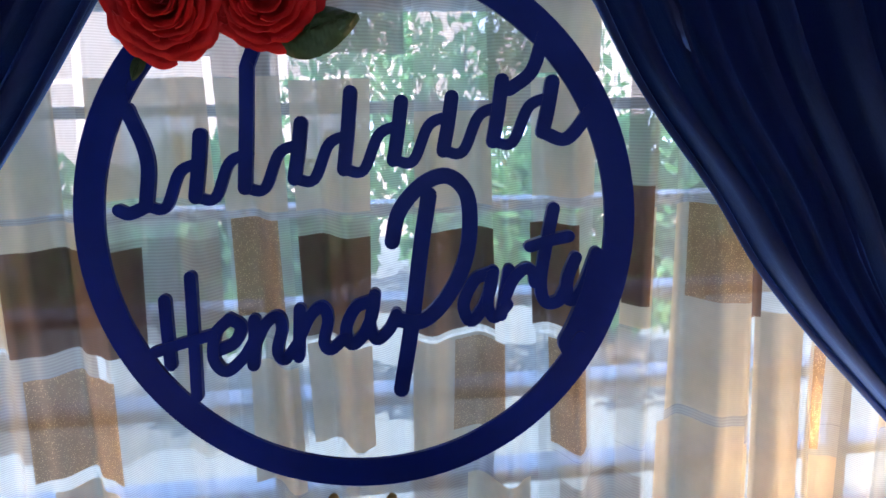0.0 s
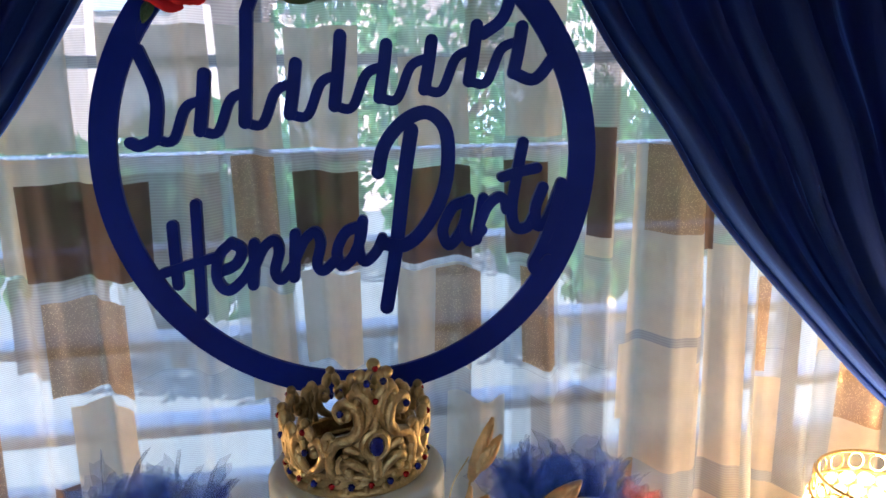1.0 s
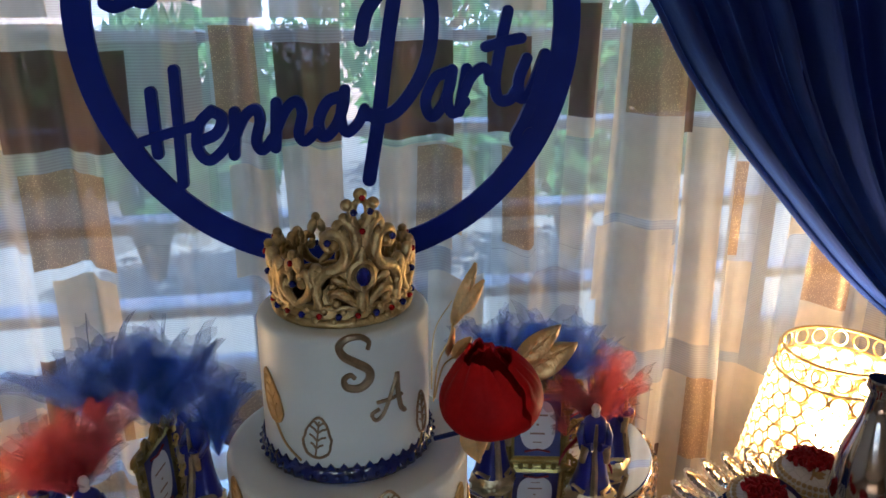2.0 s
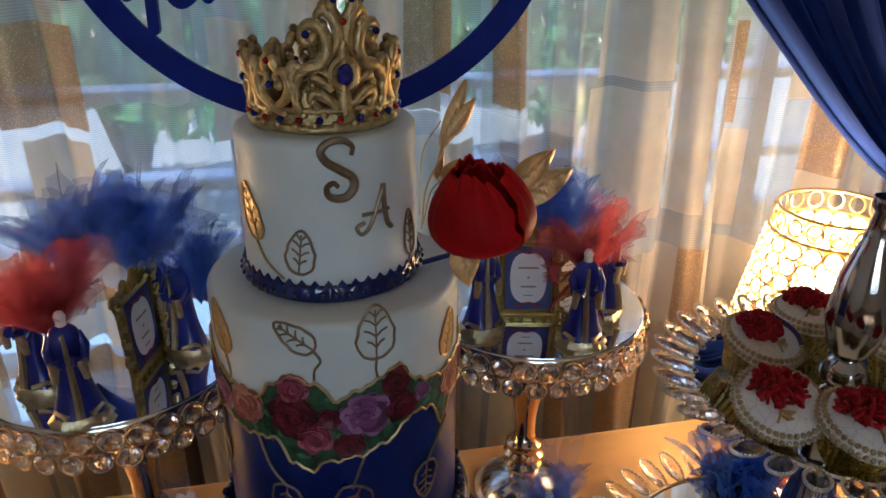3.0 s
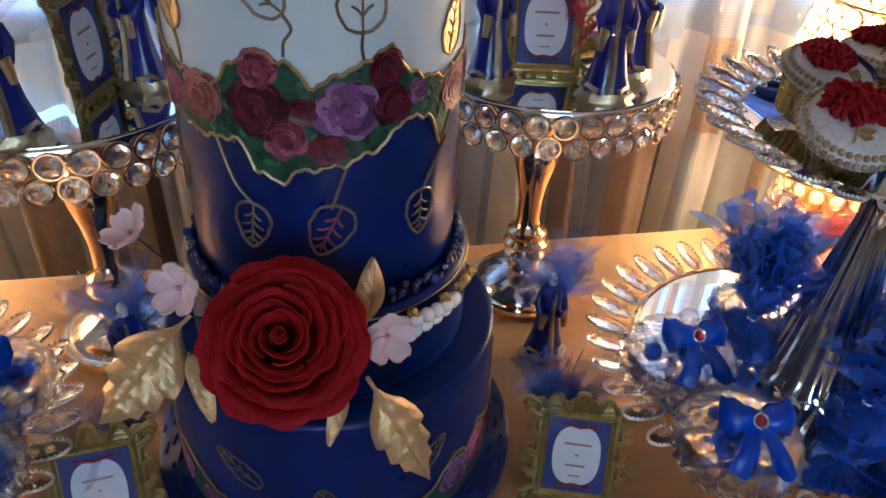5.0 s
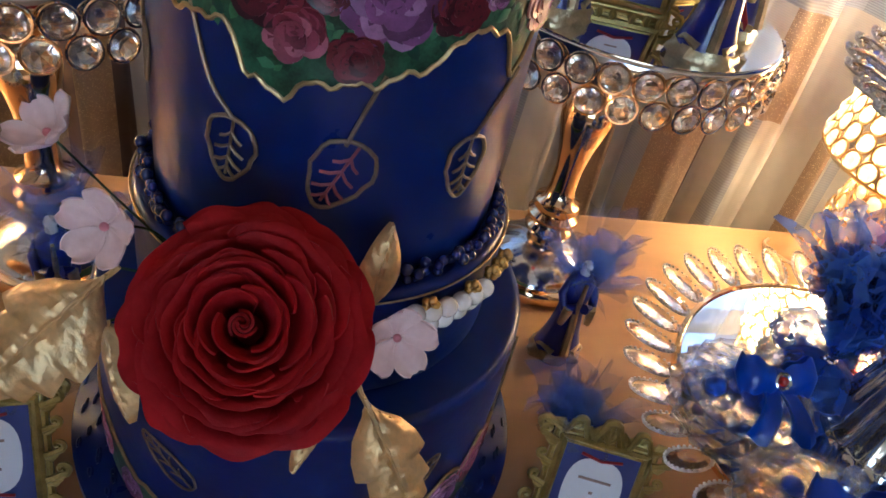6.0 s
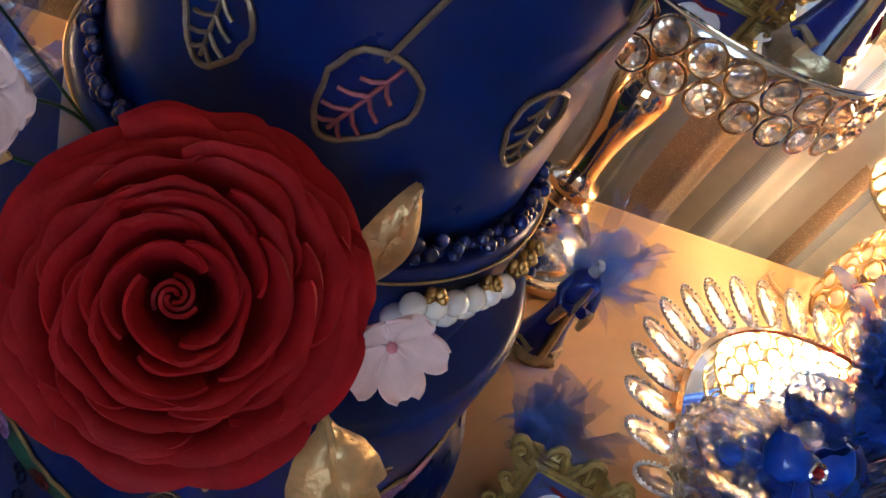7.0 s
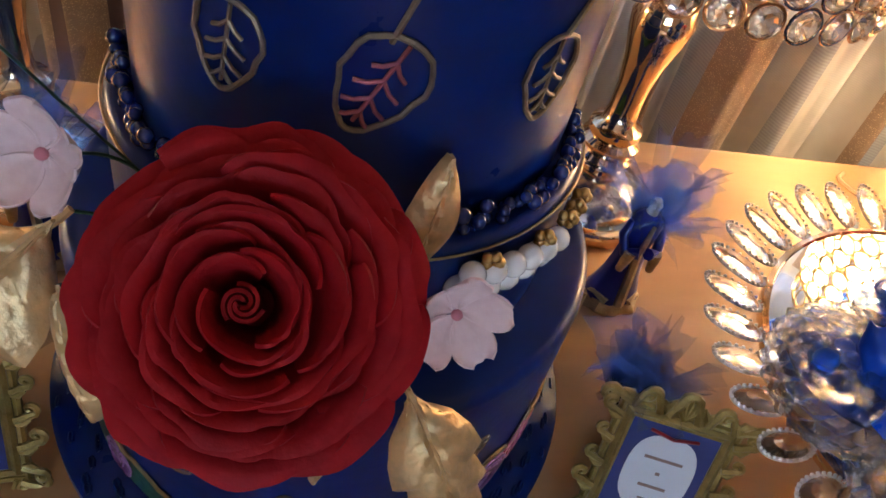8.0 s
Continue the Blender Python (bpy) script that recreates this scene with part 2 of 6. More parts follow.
PINK_PETAL = material("pale_pink_sugar", (0.80, 0.56, 0.55), rough=0.5, var=0.08, scale=60, bump=0.15, tint=(0.84, 0.66, 0.64))
PINK_HEART = material("pink_flower_heart", (0.72, 0.25, 0.29), rough=0.5, var=0.15, scale=90)
GREEN_LEAF = material("dark_green_leaf", (0.02, 0.06, 0.025), rough=0.45, var=0.35, scale=60, bump=0.3)
ANTIQUE = material("antique_crown_gold", (0.54, 0.41, 0.20), rough=0.4, metal=0.8, var=0.4, scale=80, bump=0.6, bscale=300)
RED_POPPY = material("bright_red_sugar_petal", (0.50, 0.006, 0.008), rough=0.55, spec=0.18, var=0.25, scale=35, bump=0.25, bscale=160, passes=0.2)

VELVET = material("navy_velvet", (0.004, 0.011, 0.085), rough=0.8, var=0.35, scale=7, bump=0.25, bscale=500, spec=0.1, sheen=1.0, sheen_tint=(0.08, 0.2, 0.75), stretch=(1, 1, 0.35))
SIGN_BLUE = material("royal_blue_acrylic", (0.003, 0.014, 0.21), rough=0.45, spec=0.12, var=0.12, scale=10)
SHEER = woven("sheer_voile", (0.70, 0.75, 0.77), 0.48, 0.64, rib=2100)
BROWN_PATCH = woven("brown_woven_patch", (0.145, 0.09, 0.075), 0.03, 0.3, rib=1900)
GOLD_PATCH = woven("gold_glitter_patch", (0.42, 0.29, 0.18), 0.06, 0.6, rib=2100, glitter=0.24)
CREAM_PATCH = woven("cream_woven_patch", (0.66, 0.60, 0.49), 0.04, 0.6, rib=2100)
PALE_PATCH = woven("pale_woven_panel", (0.62, 0.66, 0.66), 0.27, 0.66, rib=2000)
GREY_PATCH = woven("grey_ribbed_patch", (0.44, 0.43, 0.42), 0.12, 0.5, rib=1500)
TABLE_GOLD = material("gold_satin_table_top", (0.46, 0.265, 0.105), rough=0.4, var=0.12, scale=5, bump=0.06, bscale=700, sheen=0.2, stretch=(0.5, 3, 1))
WALL_PAINT = material("warm_white_wall", (0.62, 0.58, 0.52), rough=0.8, var=0.05, scale=3, bump=0.1)
CEILING_PAINT = material("white_ceiling_paint", (0.75, 0.74, 0.72), rough=0.85, var=0.03, scale=3)
FLOOR_WOOD = material("brown_wood_floor", (0.20, 0.12, 0.07), rough=0.45, var=0.3, scale=4, stretch=(1, 8, 1))
WINDOW_WHITE = material("white_window_frame", (0.62, 0.69, 0.88), rough=0.4, var=0.04, scale=8)
PANE = material("window_glass", (0.95, 0.97, 0.98), rough=0.01, var=0.0, trans=1.0, ior=1.45)
PAVING = material("grey_paving", (0.12, 0.14, 0.16), rough=0.85, var=0.15, scale=1.5, bump=0.2)
FOLIAGE = material("garden_leaves", (0.10, 0.25, 0.09), rough=0.5, var=0.4, scale=8, passes=0.6)
BARK = material("bark", (0.10, 0.07, 0.05), rough=0.9, var=0.4, scale=20)
BRICK_PINK = material("far_brick", (0.46, 0.36, 0.33), rough=0.85, var=0.15, scale=6)

YAW = 6.4          # the table and the window wall stand turned by this much
TABLE_Z = 0.74


def turned(x, y, z=0.0):
    """A place in the frame of the window wall: x along it, y into the room's depth."""
    return Matrix.Translation((0, 0, 0)) @ pose(0, 0, 0, 0, 0, YAW) @ Matrix.Translation((x, y, z))


# ---- room ----
def slab_wall(name, lo, hi, mat):
    s = Shape().box(lo, hi)
    return tagged(part(name, s, mat, at=turned(0, 0), smooth=False), kind="structure")


X0, X1, Y0, Y1, H = -2.3, 2.3, -3.2, 1.06, 2.5
slab_wall("floor", (X0 - 0.15, Y0 - 0.15, -0.12), (X1 + 0.15, Y1 + 0.15, 0.0), FLOOR_WOOD)
slab_wall("ceiling", (X0 - 0.15, Y0 - 0.15, H), (X1 + 0.15, Y1 + 0.15, H + 0.12), CEILING_PAINT)
slab_wall("wall_east", (X1, Y0, 0), (X1 + 0.15, Y1, H), WALL_PAINT)
slab_wall("wall_west", (X0 - 0.15, Y0, 0), (X0, Y1, H), WALL_PAINT)


def window_wall(name, y, w0, w1, z0, z1):
    s = Shape()
    s.box((X0 - 0.15, y, 0), (w0, y + 0.15, H)).box((w1, y, 0), (X1 + 0.15, y + 0.15, H))
    s.box((w0, y, 0), (w1, y + 0.15, z0)).box((w0, y, z1), (w1, y + 0.15, H))
    return tagged(part(name, s, WALL_PAINT, at=turned(0, 0), smooth=False), kind="structure")


def window(name, y, w0, w1, z0, z1, uprights, levels):
    w = tagged(new(name), "white framed window with level glazing bars", kind="structure")
    w.matrix_basis = turned(0, y)
    fr = Shape()
    t = 0.035
    fr.box((w0, 0.02, z0), (w0 + t, 0.075, z1), bevel=0.004).box((w1 - t, 0.02, z0), (w1, 0.075, z1), bevel=0.004)
    fr.box((w0 + t, 0.02, z0), (w1 - t, 0.075, z0 + t), bevel=0.004).box((w0 + t, 0.02, z1 - t), (w1 - t, 0.075, z1), bevel=0.004)
    part("window_frame", fr, WINDOW_WHITE, w, smooth=False)
    for x in uprights:
        part("upright_bar", Shape().box((x - 0.014, 0.024, z0 + t), (x + 0.014, 0.07, z1 - t), bevel=0.004), WINDOW_WHITE, w, smooth=False)
    for z in levels:
        part("glazing_bar", Shape().box((w0 + t, 0.03, z - 0.009), (w1 - t, 0.105, z + 0.009), bevel=0.004), WINDOW_WHITE, w, smooth=False)
    g = part("pane", Shape().box((w0 + t, 0.045, z0 + t), (w1 - t, 0.049, z1 - t)), PANE, w, smooth=False)
    g.visible_shadow = False
    part("window_sill", Shape().box((w0 - 0.04, -0.06, z0 - 0.03), (w1 + 0.04, 0.02, z0), bevel=0.006), WINDOW_WHITE, w, smooth=False)
    return w


window_wall("wall_north", Y1, -1.5, 1.6, 0.93, 2.3)
window("window_1", Y1, -1.5, 1.6, 0.93, 2.3, (-0.62, -0.12, 0.88), [1.07 + 0.159 * i for i in range(8)])
# Unseen window behind the camera, added so daylight reaches the cake's front.
window_wall("wall_south", Y0 - 0.15, -1.25, 0.55, 0.95, 2.15)
window("unseen_window", Y0 - 0.15, -1.25, 0.55, 0.95, 2.15, (-0.35,), (1.55,))

# ---- outdoors ----
ground = part("ground", Shape().grid(lambda u, v: ((u - 0.5) * 1200, (v - 0.5) * 1200, -0.35), 8, 8), PAVING)
tagged(ground, "grey paved ground outside", kind="structure")


def leaf_cloud(name, label, centre, size, count, seed):
    rnd = random.Random(seed)
    s = Shape()
    for _ in range(count):
        while True:
            p = Vector((rnd.uniform(-1, 1), rnd.uniform(-1, 1), rnd.uniform(-1, 1)))
            if 0.35 < p.length < 1.0 + 0.25 * math.sin(5 * p.x + seed) * math.cos(4 * p.z):
                break
        c = Vector((p.x * size[0], p.y * size[1], p.z * size[2]))
        m = Matrix.Translation(c) @ Euler((rnd.uniform(0, 6), rnd.uniform(0, 6), rnd.uniform(0, 6))).to_matrix().to_4x4()
        k = rnd.uniform(0.05, 0.11)
        s.add([(-k, 0, 0), (0, -k * 0.45, 0.01), (k, 0, 0), (0, k * 0.45, 0.01)], [(0, 1, 2, 3)], 0, m)
    for i in range(7):
        a = i * 2.4
        s.tube([(0, 0, -size[2] - 0.4), (0.2 * size[0] * math.cos(a), 0.2 * size[1] * math.sin(a), -0.3 * size[2]),
                (0.7 * size[0] * math.cos(a), 0.7 * size[1] * math.sin(a), 0.6 * size[2])], lambda q: 0.05 * (1.1 - q), 5, slot=1)
    ob = part(name, s, [FOLIAGE, BARK], at=Matrix.Translation(centre), smooth=False)
    return tagged(ob, label, "bush", kind="stuff")


leaf_cloud("hedge", "leafy green hedge outside the window", (-1.5, 4.4, 0.95), (1.2, 0.6, 0.62), 2600, 3)
leaf_cloud("hedge", "leafy green hedge outside the window", (1.3, 4.8, 0.95), (1.5, 0.6, 0.66), 2800, 5)
leaf_cloud("garden_tree", "green tree crown behind the hedge", (0.3, 7.5, 1.7), (1.8, 1.0, 1.2), 2800, 8)
house = thing("house", "pinkish brick house with white windows across the garden", "house", at=Matrix.Translation((0, 12, -0.35)))
part("wall", Shape().box((-6, 0, 0), (6, 5, 5.2)), BRICK_PINK, house, smooth=False)
part("roof", Shape().add([(-6.4, -0.4, 5.2), (6.4, -0.4, 5.2), (6.4, 5.4, 5.2), (-6.4, 5.4, 5.2), (-6.4, 2.5, 7.4), (6.4, 2.5, 7.4)],
     [(0, 1, 5, 4), (2, 3, 4, 5), (0, 4, 3), (1, 2, 5), (0, 3, 2, 1)]), BARK, house, smooth=False)
for wx in (-4.2, -1.4, 1.4, 4.2):
    for wz in (0.9, 3.2):
        part("window", Shape().box((wx - 0.6, -0.05, wz), (wx + 0.6, 0.02, wz + 1.3), bevel=0.03), WINDOW_WHITE, house, smooth=False)

# ---- table ----
table = thing("table", "long table with a smooth golden tan top", "table", at=turned(0, 0))
part("tabletop", Shape().box((-1.15, -0.06, TABLE_Z - 0.03), (1.15, 0.707, TABLE_Z), bevel=0.006), TABLE_GOLD, table, smooth=False)
for lx in (-1.05, 1.05):
    for ly in (0.02, 0.62):
        part("leg", Shape().box((lx - 0.03, ly - 0.03, 0), (lx + 0.03, ly + 0.03, TABLE_Z - 0.03), bevel=0.005), FLOOR_WOOD, table, smooth=False)

# ---- sheer curtain ----
# patches: left, right, bottom, top in metres along and up the cloth
BROWN = [(-0.562, -0.39, 1.405, 1.538), (-0.19, -0.1, 1.415, 1.548), (-0.045, 0.05, 1.415, 1.55), (0.105, 0.165, 1.42, 1.556), (0.235, 0.262, 1.44, 1.6),
         (0.415, 0.432, 1.41, 1.52), (0.505, 0.522, 1.12, 1.27), (-0.56, -0.53, 0.98, 1.1)]
GILT = [(-0.548, -0.42, 1.238, 1.375), (0.325, 0.415, 1.44, 1.572), (-0.285, -0.215, 1.44, 1.57), (0.0, 0.06, 1.27, 1.4), (0.13, 0.18, 1.25, 1.4), (0.5, 0.545, 1.2, 1.36),
        (0.28, 0.33, 0.95, 1.06), (-0.3, -0.2, 0.9, 1.0)]
CREAM = [(-0.6, -0.48, 1.58, 1.74), (-0.43, -0.3, 1.6, 1.745), (-0.29, -0.2, 1.59, 1.745), (-0.275, -0.205, 1.2, 1.375), (-0.53, -0.425, 1.06, 1.22), (0.3, 0.41, 1.28, 1.43), (0.29, 0.395, 1.14, 1.265),
         (0.425, 0.48, 1.22, 1.42), (0.11, 0.19, 1.59, 1.74), (0.5, 0.57, 1.02, 1.19), (0.02, 0.1, 1.02, 1.2), (-0.05, 0.05, 1.58, 1.7)]
GREY = [(-0.3, -0.16, 1.77, 1.9), (-0.15, -0.06, 1.77, 1.9), (0.05, 0.11, 1.68, 1.88), (-0.42, -0.3, 1.41, 1.55), (0.14, 0.26, 1.04, 1.2), (0.6, 0.68, 1.3, 1.45)]

COLUMNS = [(-0.6, -0.445), (-0.43, -0.3), (-0.29, -0.2), (-0.19, -0.1), (-0.05, 0.05), (0.11, 0.19), (0.23, 0.27), (0.3, 0.41), (0.425, 0.48), (0.5, 0.57), (0.6, 0.66)]


def sheer_curtain():
    xs = sorted({round(-1.35 + 0.008 * i, 4) for i in range(356)} | {round(p[k], 4) for g in (BROWN, GILT, CREAM, GREY) for p in g for k in (0, 1)})
    zs = sorted({round(0.04 + 0.03 * i, 4) for i in range(76)} | {round(p[k], 4) for g in (BROWN, GILT, CREAM, GREY) for p in g for k in (2, 3)})

    def fold(x, z):
        hang = 0.7 + 0.3 * math.sin(1.3 * z + 0.7) + 0.5 * max(0.0, min(1.0, (1.1 - z) / 0.25))
        return hang * (0.024 * math.sin(62 * x + 0.9 * math.sin(7 * x)) + 0.013 * math.sin(23 * x + 1.2) + 0.008 * math.sin(131 * x + 2 * z)) + 0.006 * math.sin(3 * z + 9 * x)

    verts = [(x + 0.006 * math.sin(5 * z + 20 * x), fold(x, z), z) for x in xs for z in zs]
    s, n = Shape(), len(zs)
    faces, slots = [], []
    for i in range(len(xs) - 1):
        for j in range(n - 1):
            x, z = (xs[i] + xs[i + 1]) / 2, (zs[j] + zs[j + 1]) / 2
            slot = 0
            for k, group in enumerate((BROWN, GILT, CREAM, GREY)):
                if any(p[0] < x < p[1] and p[2] < z < p[3] for p in group):
                    slot = k + 1
                    break
            if slot == 0 and z >= (1.0 if x > -0.05 else 1.26):
                col = next((k for k, (p, q) in enumerate(COLUMNS) if p < x < q), None)
                up = (z - 0.905) / 0.168
                if col is not None and up - math.floor(up) < 0.985:
                    slot = (5, 3, 5, 4, 5, 3, 5)[(col * 3 + math.floor(up) * 5) % 7]
            # past the seen stretch the weave goes on; below 1 m, narrow upright bands
            if slot == 0 and (x < -0.62 or x > 0.66 or z > 1.95 or z < 1.0):
                wob = 0.4 * math.sin(math.floor(x / 0.07) * 2.1)
                c, r = math.floor(x / 0.07), math.floor(z / 0.16 + wob)
                band = math.floor((x + 0.012 * math.sin(40 * x)) / 0.017)
                slot = (3, 2, 3, 4, 3, 3, 3, 2)[(c * 5 + r * 3 + c * r) % 8] if z >= 1.0 else (2, 3, 1, 2, 3, 2, 4, 3)[int(abs(math.sin(band * 12.9 + (1.7 if z < 0.86 + 0.05 * wob else 0.0))) * 7.99)]
            a = i * n + j
            faces.append((a, a + n, a + n + 1, a + 1))
            slots.append(slot)
    s.add(verts, faces)
    s.m = slots
    ob = part("sheer_curtain", s, [SHEER, BROWN_PATCH, GOLD_PATCH, CREAM_PATCH, GREY_PATCH, PALE_PATCH], at=pose(0.036, 0.868, 0, 0, 0, 3.5), angle=0)
    return tagged(ob, "sheer cream voile curtain with woven brown and gold patches", "curtain")


sheer_curtain()


# ---- velvet drapes ----
def velvet_drape(side, edge, outer, label):
    E, O = spline([(x, 0, z) for x, z in edge], 8), spline([(x, 0, z) for x, z in outer], 8)

    def at_len(line, t):
        k = t * (len(line) - 1)
        i = min(int(k), len(line) - 2)
        return line[i].lerp(line[i + 1], k - i)

    def fn(u, v):
        p = at_len(E, v).lerp(at_len(O, v), u)
        pinch = 1 - 0.55 * v
        w = 128 * u ** 0.82 + 1.2 * v + 0.6 * math.sin(3 * v + 9 * u)
        ridge = 1.7 * math.sqrt(abs(math.sin(w / 2))) - 1.2
        y = (0.03 + 0.026 * math.exp(-3 * u)) * pinch * ridge + 0.014 * math.sin(101 * u + 2 * v) * (0.4 + 0.6 * v) + 0.005 * math.sin(187 * u + 4 * v) + 0.02 * (1 - u)
        lip = 0.02 * math.exp(-u * 40)
        return (p.x + side * 0.008 * math.sin(60 * u), y - lip, p.z)

    ob = thing("velvet_drape", label, "drape", at=pose(0, 0.72, 0, 0, 0, 3.0))
    part("cloth", Shape().slab(fn, 260, 40, 0.004), VELVET, ob, angle=0)
    part("hem", Shape().tube([fn(0.0, k / 60) for k in range(61)], 0.0042, 8), VELVET, ob, "rolled velvet hem")
    return ob


velvet_drape(1, [(0.02, 2.45), (0.115, 1.96), (0.19, 1.81), (0.249, 1.712), (0.333, 1.603), (0.402, 1.5), (0.518, 1.37), (0.705, 1.185), (0.95, 1.02)],
             [(1.05, 2.45), (1.25, 2.2), (1.3, 2.0), (1.3, 1.8), (1.3, 1.6), (1.28, 1.4), (1.22, 1.2), (1.15, 1.1), (1.05, 1.0)],
             "dark navy velvet drape pulled aside in deep slanting folds")
velvet_drape(-1, [(-0.02, 2.45), (-0.22, 1.98), (-0.325, 1.817), (-0.442, 1.649), (-0.55, 1.52), (-0.68, 1.38), (-0.8, 1.25), (-0.9, 1.15), (-1.05, 1.02)],
             [(-1.05, 2.45), (-1.25, 2.2), (-1.3, 2.0), (-1.3, 1.8), (-1.3, 1.6), (-1.3, 1.4), (-1.28, 1.2), (-1.2, 1.1), (-1.12, 1.0)],
             "dark navy velvet drape pulled aside in slanting folds")

# ---- flowers and leaves ----
def petal_shape(r_in, r_out, z_in, z_out, span, curl, wave, seed, thick=0.0012, twist=0.0, lean=0.0):
    """One cupped sugar petal round the z axis: it swells outward from its foot, then stands up to a rim that rolls back a little."""
    rnd = random.Random(seed)
    ph, ph2, notch = rnd.uniform(0, 6.3), rnd.uniform(0, 6.3), rnd.uniform(-0.5, 0.5)

    def fn(u, v):
        s = 2 * u - 1
        edge = 1 - 0.2 * abs(s) ** 3 + wave * math.sin(4 * s + ph) + 0.6 * wave * math.sin(9 * s + ph2) - 1.6 * wave * math.exp(-((s - notch) / 0.1) ** 2)
        t = v * edge
        roll = max(0.0, t - 0.62) / 0.38
        r = r_in + (r_out - r_in) * math.sin(min(t, 1.0) * math.pi / 2) ** 0.9 + lean * t ** 2 + curl * roll ** 1.3
        z = z_in + (z_out - z_in) * math.sin(min(t, 1.0) * math.pi / 2) ** 1.5 - 0.75 * curl * roll ** 2
        a = s * span / 2 * (0.6 + 0.4 * math.sin(min(v, 1.0) * math.pi / 2))
        r += twist * s * v + 0.022 * r_out * math.sin(4 * s + ph2) * v + 0.012 * r_out * math.sin(8 * s + ph) * v
        return (r * math.cos(a), r * math.sin(a), z + 0.008 * r_out * math.sin(7 * s + ph) * v)

    return Shape().slab(fn, 26, 10, thick)


def rose(name, label, at, radius, depth, rings, mat, seed, group="", start=0.1):
    """A full domed rose: rings of cupped, overlapping petals round a tight rolled heart."""
    rnd = random.Random(seed)
    ob = thing(name, label, "flower", at, group)
    for k in range(3):
        n, turn = 16, k * 2.1 + 0.4
        core = Shape().slab(lambda u, v: (radius * (0.015 + 0.085 * u) * (0.9 + 0.2 * v) * math.cos(5.4 * u + turn), radius * (0.015 + 0.085 * u) * (0.9 + 0.2 * v) * math.sin(5.4 * u + turn),
                                          depth * (0.4 + (0.5 - 0.1 * u + 0.03 * math.sin(9 * u + k)) * v)), n, 4, radius * 0.022)
        part("heart", core, mat, ob)
    part("calyx", Shape().lathe([(0.0001, -0.12 * depth), (0.55 * radius, -0.05 * depth), (0.74 * radius, 0.1 * depth), (0.4 * radius, 0.22 * depth), (0.0001, 0.3 * depth)], 24), mat, ob)
    part("stub", Shape().tube([(0, 0, 0.05 * depth), (0, 0.05 * radius, -0.5 * depth), (0, 0.15 * radius, -0.95 * depth)], 0.07 * radius, 8), mat, ob)
    for i in range(rings):
        q = ((i + 1) / rings) ** 0.92
        n = 3 + int(q * 6.6)
        for j in range(n):
            r_out = radius * (start + (0.94 - start) * q) * rnd.uniform(0.93, 1.06 - 0.04 * q)
            top = depth * (1.02 - 0.05 * (q < 0.3) - 0.66 * q ** 2.1) * rnd.uniform(0.95, 1.05)
            sh = petal_shape(r_out * 0.3, r_out * 0.97, depth * (0.12 - 0.2 * q), top, 2 * math.pi / n * rnd.uniform(1.4, 1.75), radius * (0.03 + 0.065 * q), 0.026 + 0.012 * (1 - q),
                             rnd.random(), radius * 0.024, radius * rnd.uniform(0.02, 0.055), radius * 0.03 * q)
            part("petal", sh, mat, ob, at=pose(0, 0, 0.0006 * j, rnd.uniform(-4, 4), rnd.uniform(-4, 4), 360 / n * (j + 0.43 * i) + rnd.uniform(-8, 8)))
    return ob


def leaf_mesh(length, width, lobes=0, curl=0.1, thick=0.001, seed=0, veins=6):
    """A leaf along +x from its stalk, with a raised midrib, side veins and, with lobes, a toothed rim."""
    rnd = random.Random(seed)
    ph = rnd.uniform(0, 6)

    toothed = [(0, 0.03), (0.06, 0.3), (0.16, 0.66), (0.3, 0.9), (0.44, 1.0), (0.48, 0.74), (0.64, 0.86), (0.68, 0.58), (0.8, 0.58), (0.83, 0.38), (0.92, 0.24), (1.0, 0.02)]

    def half(u):
        if not lobes:
            return max(0.02, math.sin(math.pi * min(1.0, u) ** 0.75)) ** 0.8
        for (a, p), (b, q) in zip(toothed, toothed[1:]):
            if a <= u <= b:
                return p + (q - p) * (u - a) / (b - a)
        return 0.02

    def fn(u, v):
        s = 2 * v - 1
        w = width / 2 * half(u)
        vein = 0.05 * length * abs(math.sin(veins * math.pi * (u - 0.3 * abs(s)))) ** 0.5
        z = -0.16 * width * s * s + curl * length * math.sin(u * 2.2 + ph * 0.1) + vein * 0.5 * (1 - abs(s) ** 4) - 0.03 * length * math.exp(-(s / 0.07) ** 2) + 0.014 * length * math.sin(7 * u + 3 * s + ph) * abs(s)
        return (u * length + (0.14 * length * abs(s) ** 1.5 * (1 - u) if lobes else 0.0), s * w, z)

    return Shape().slab(fn, 60, 12, thick)


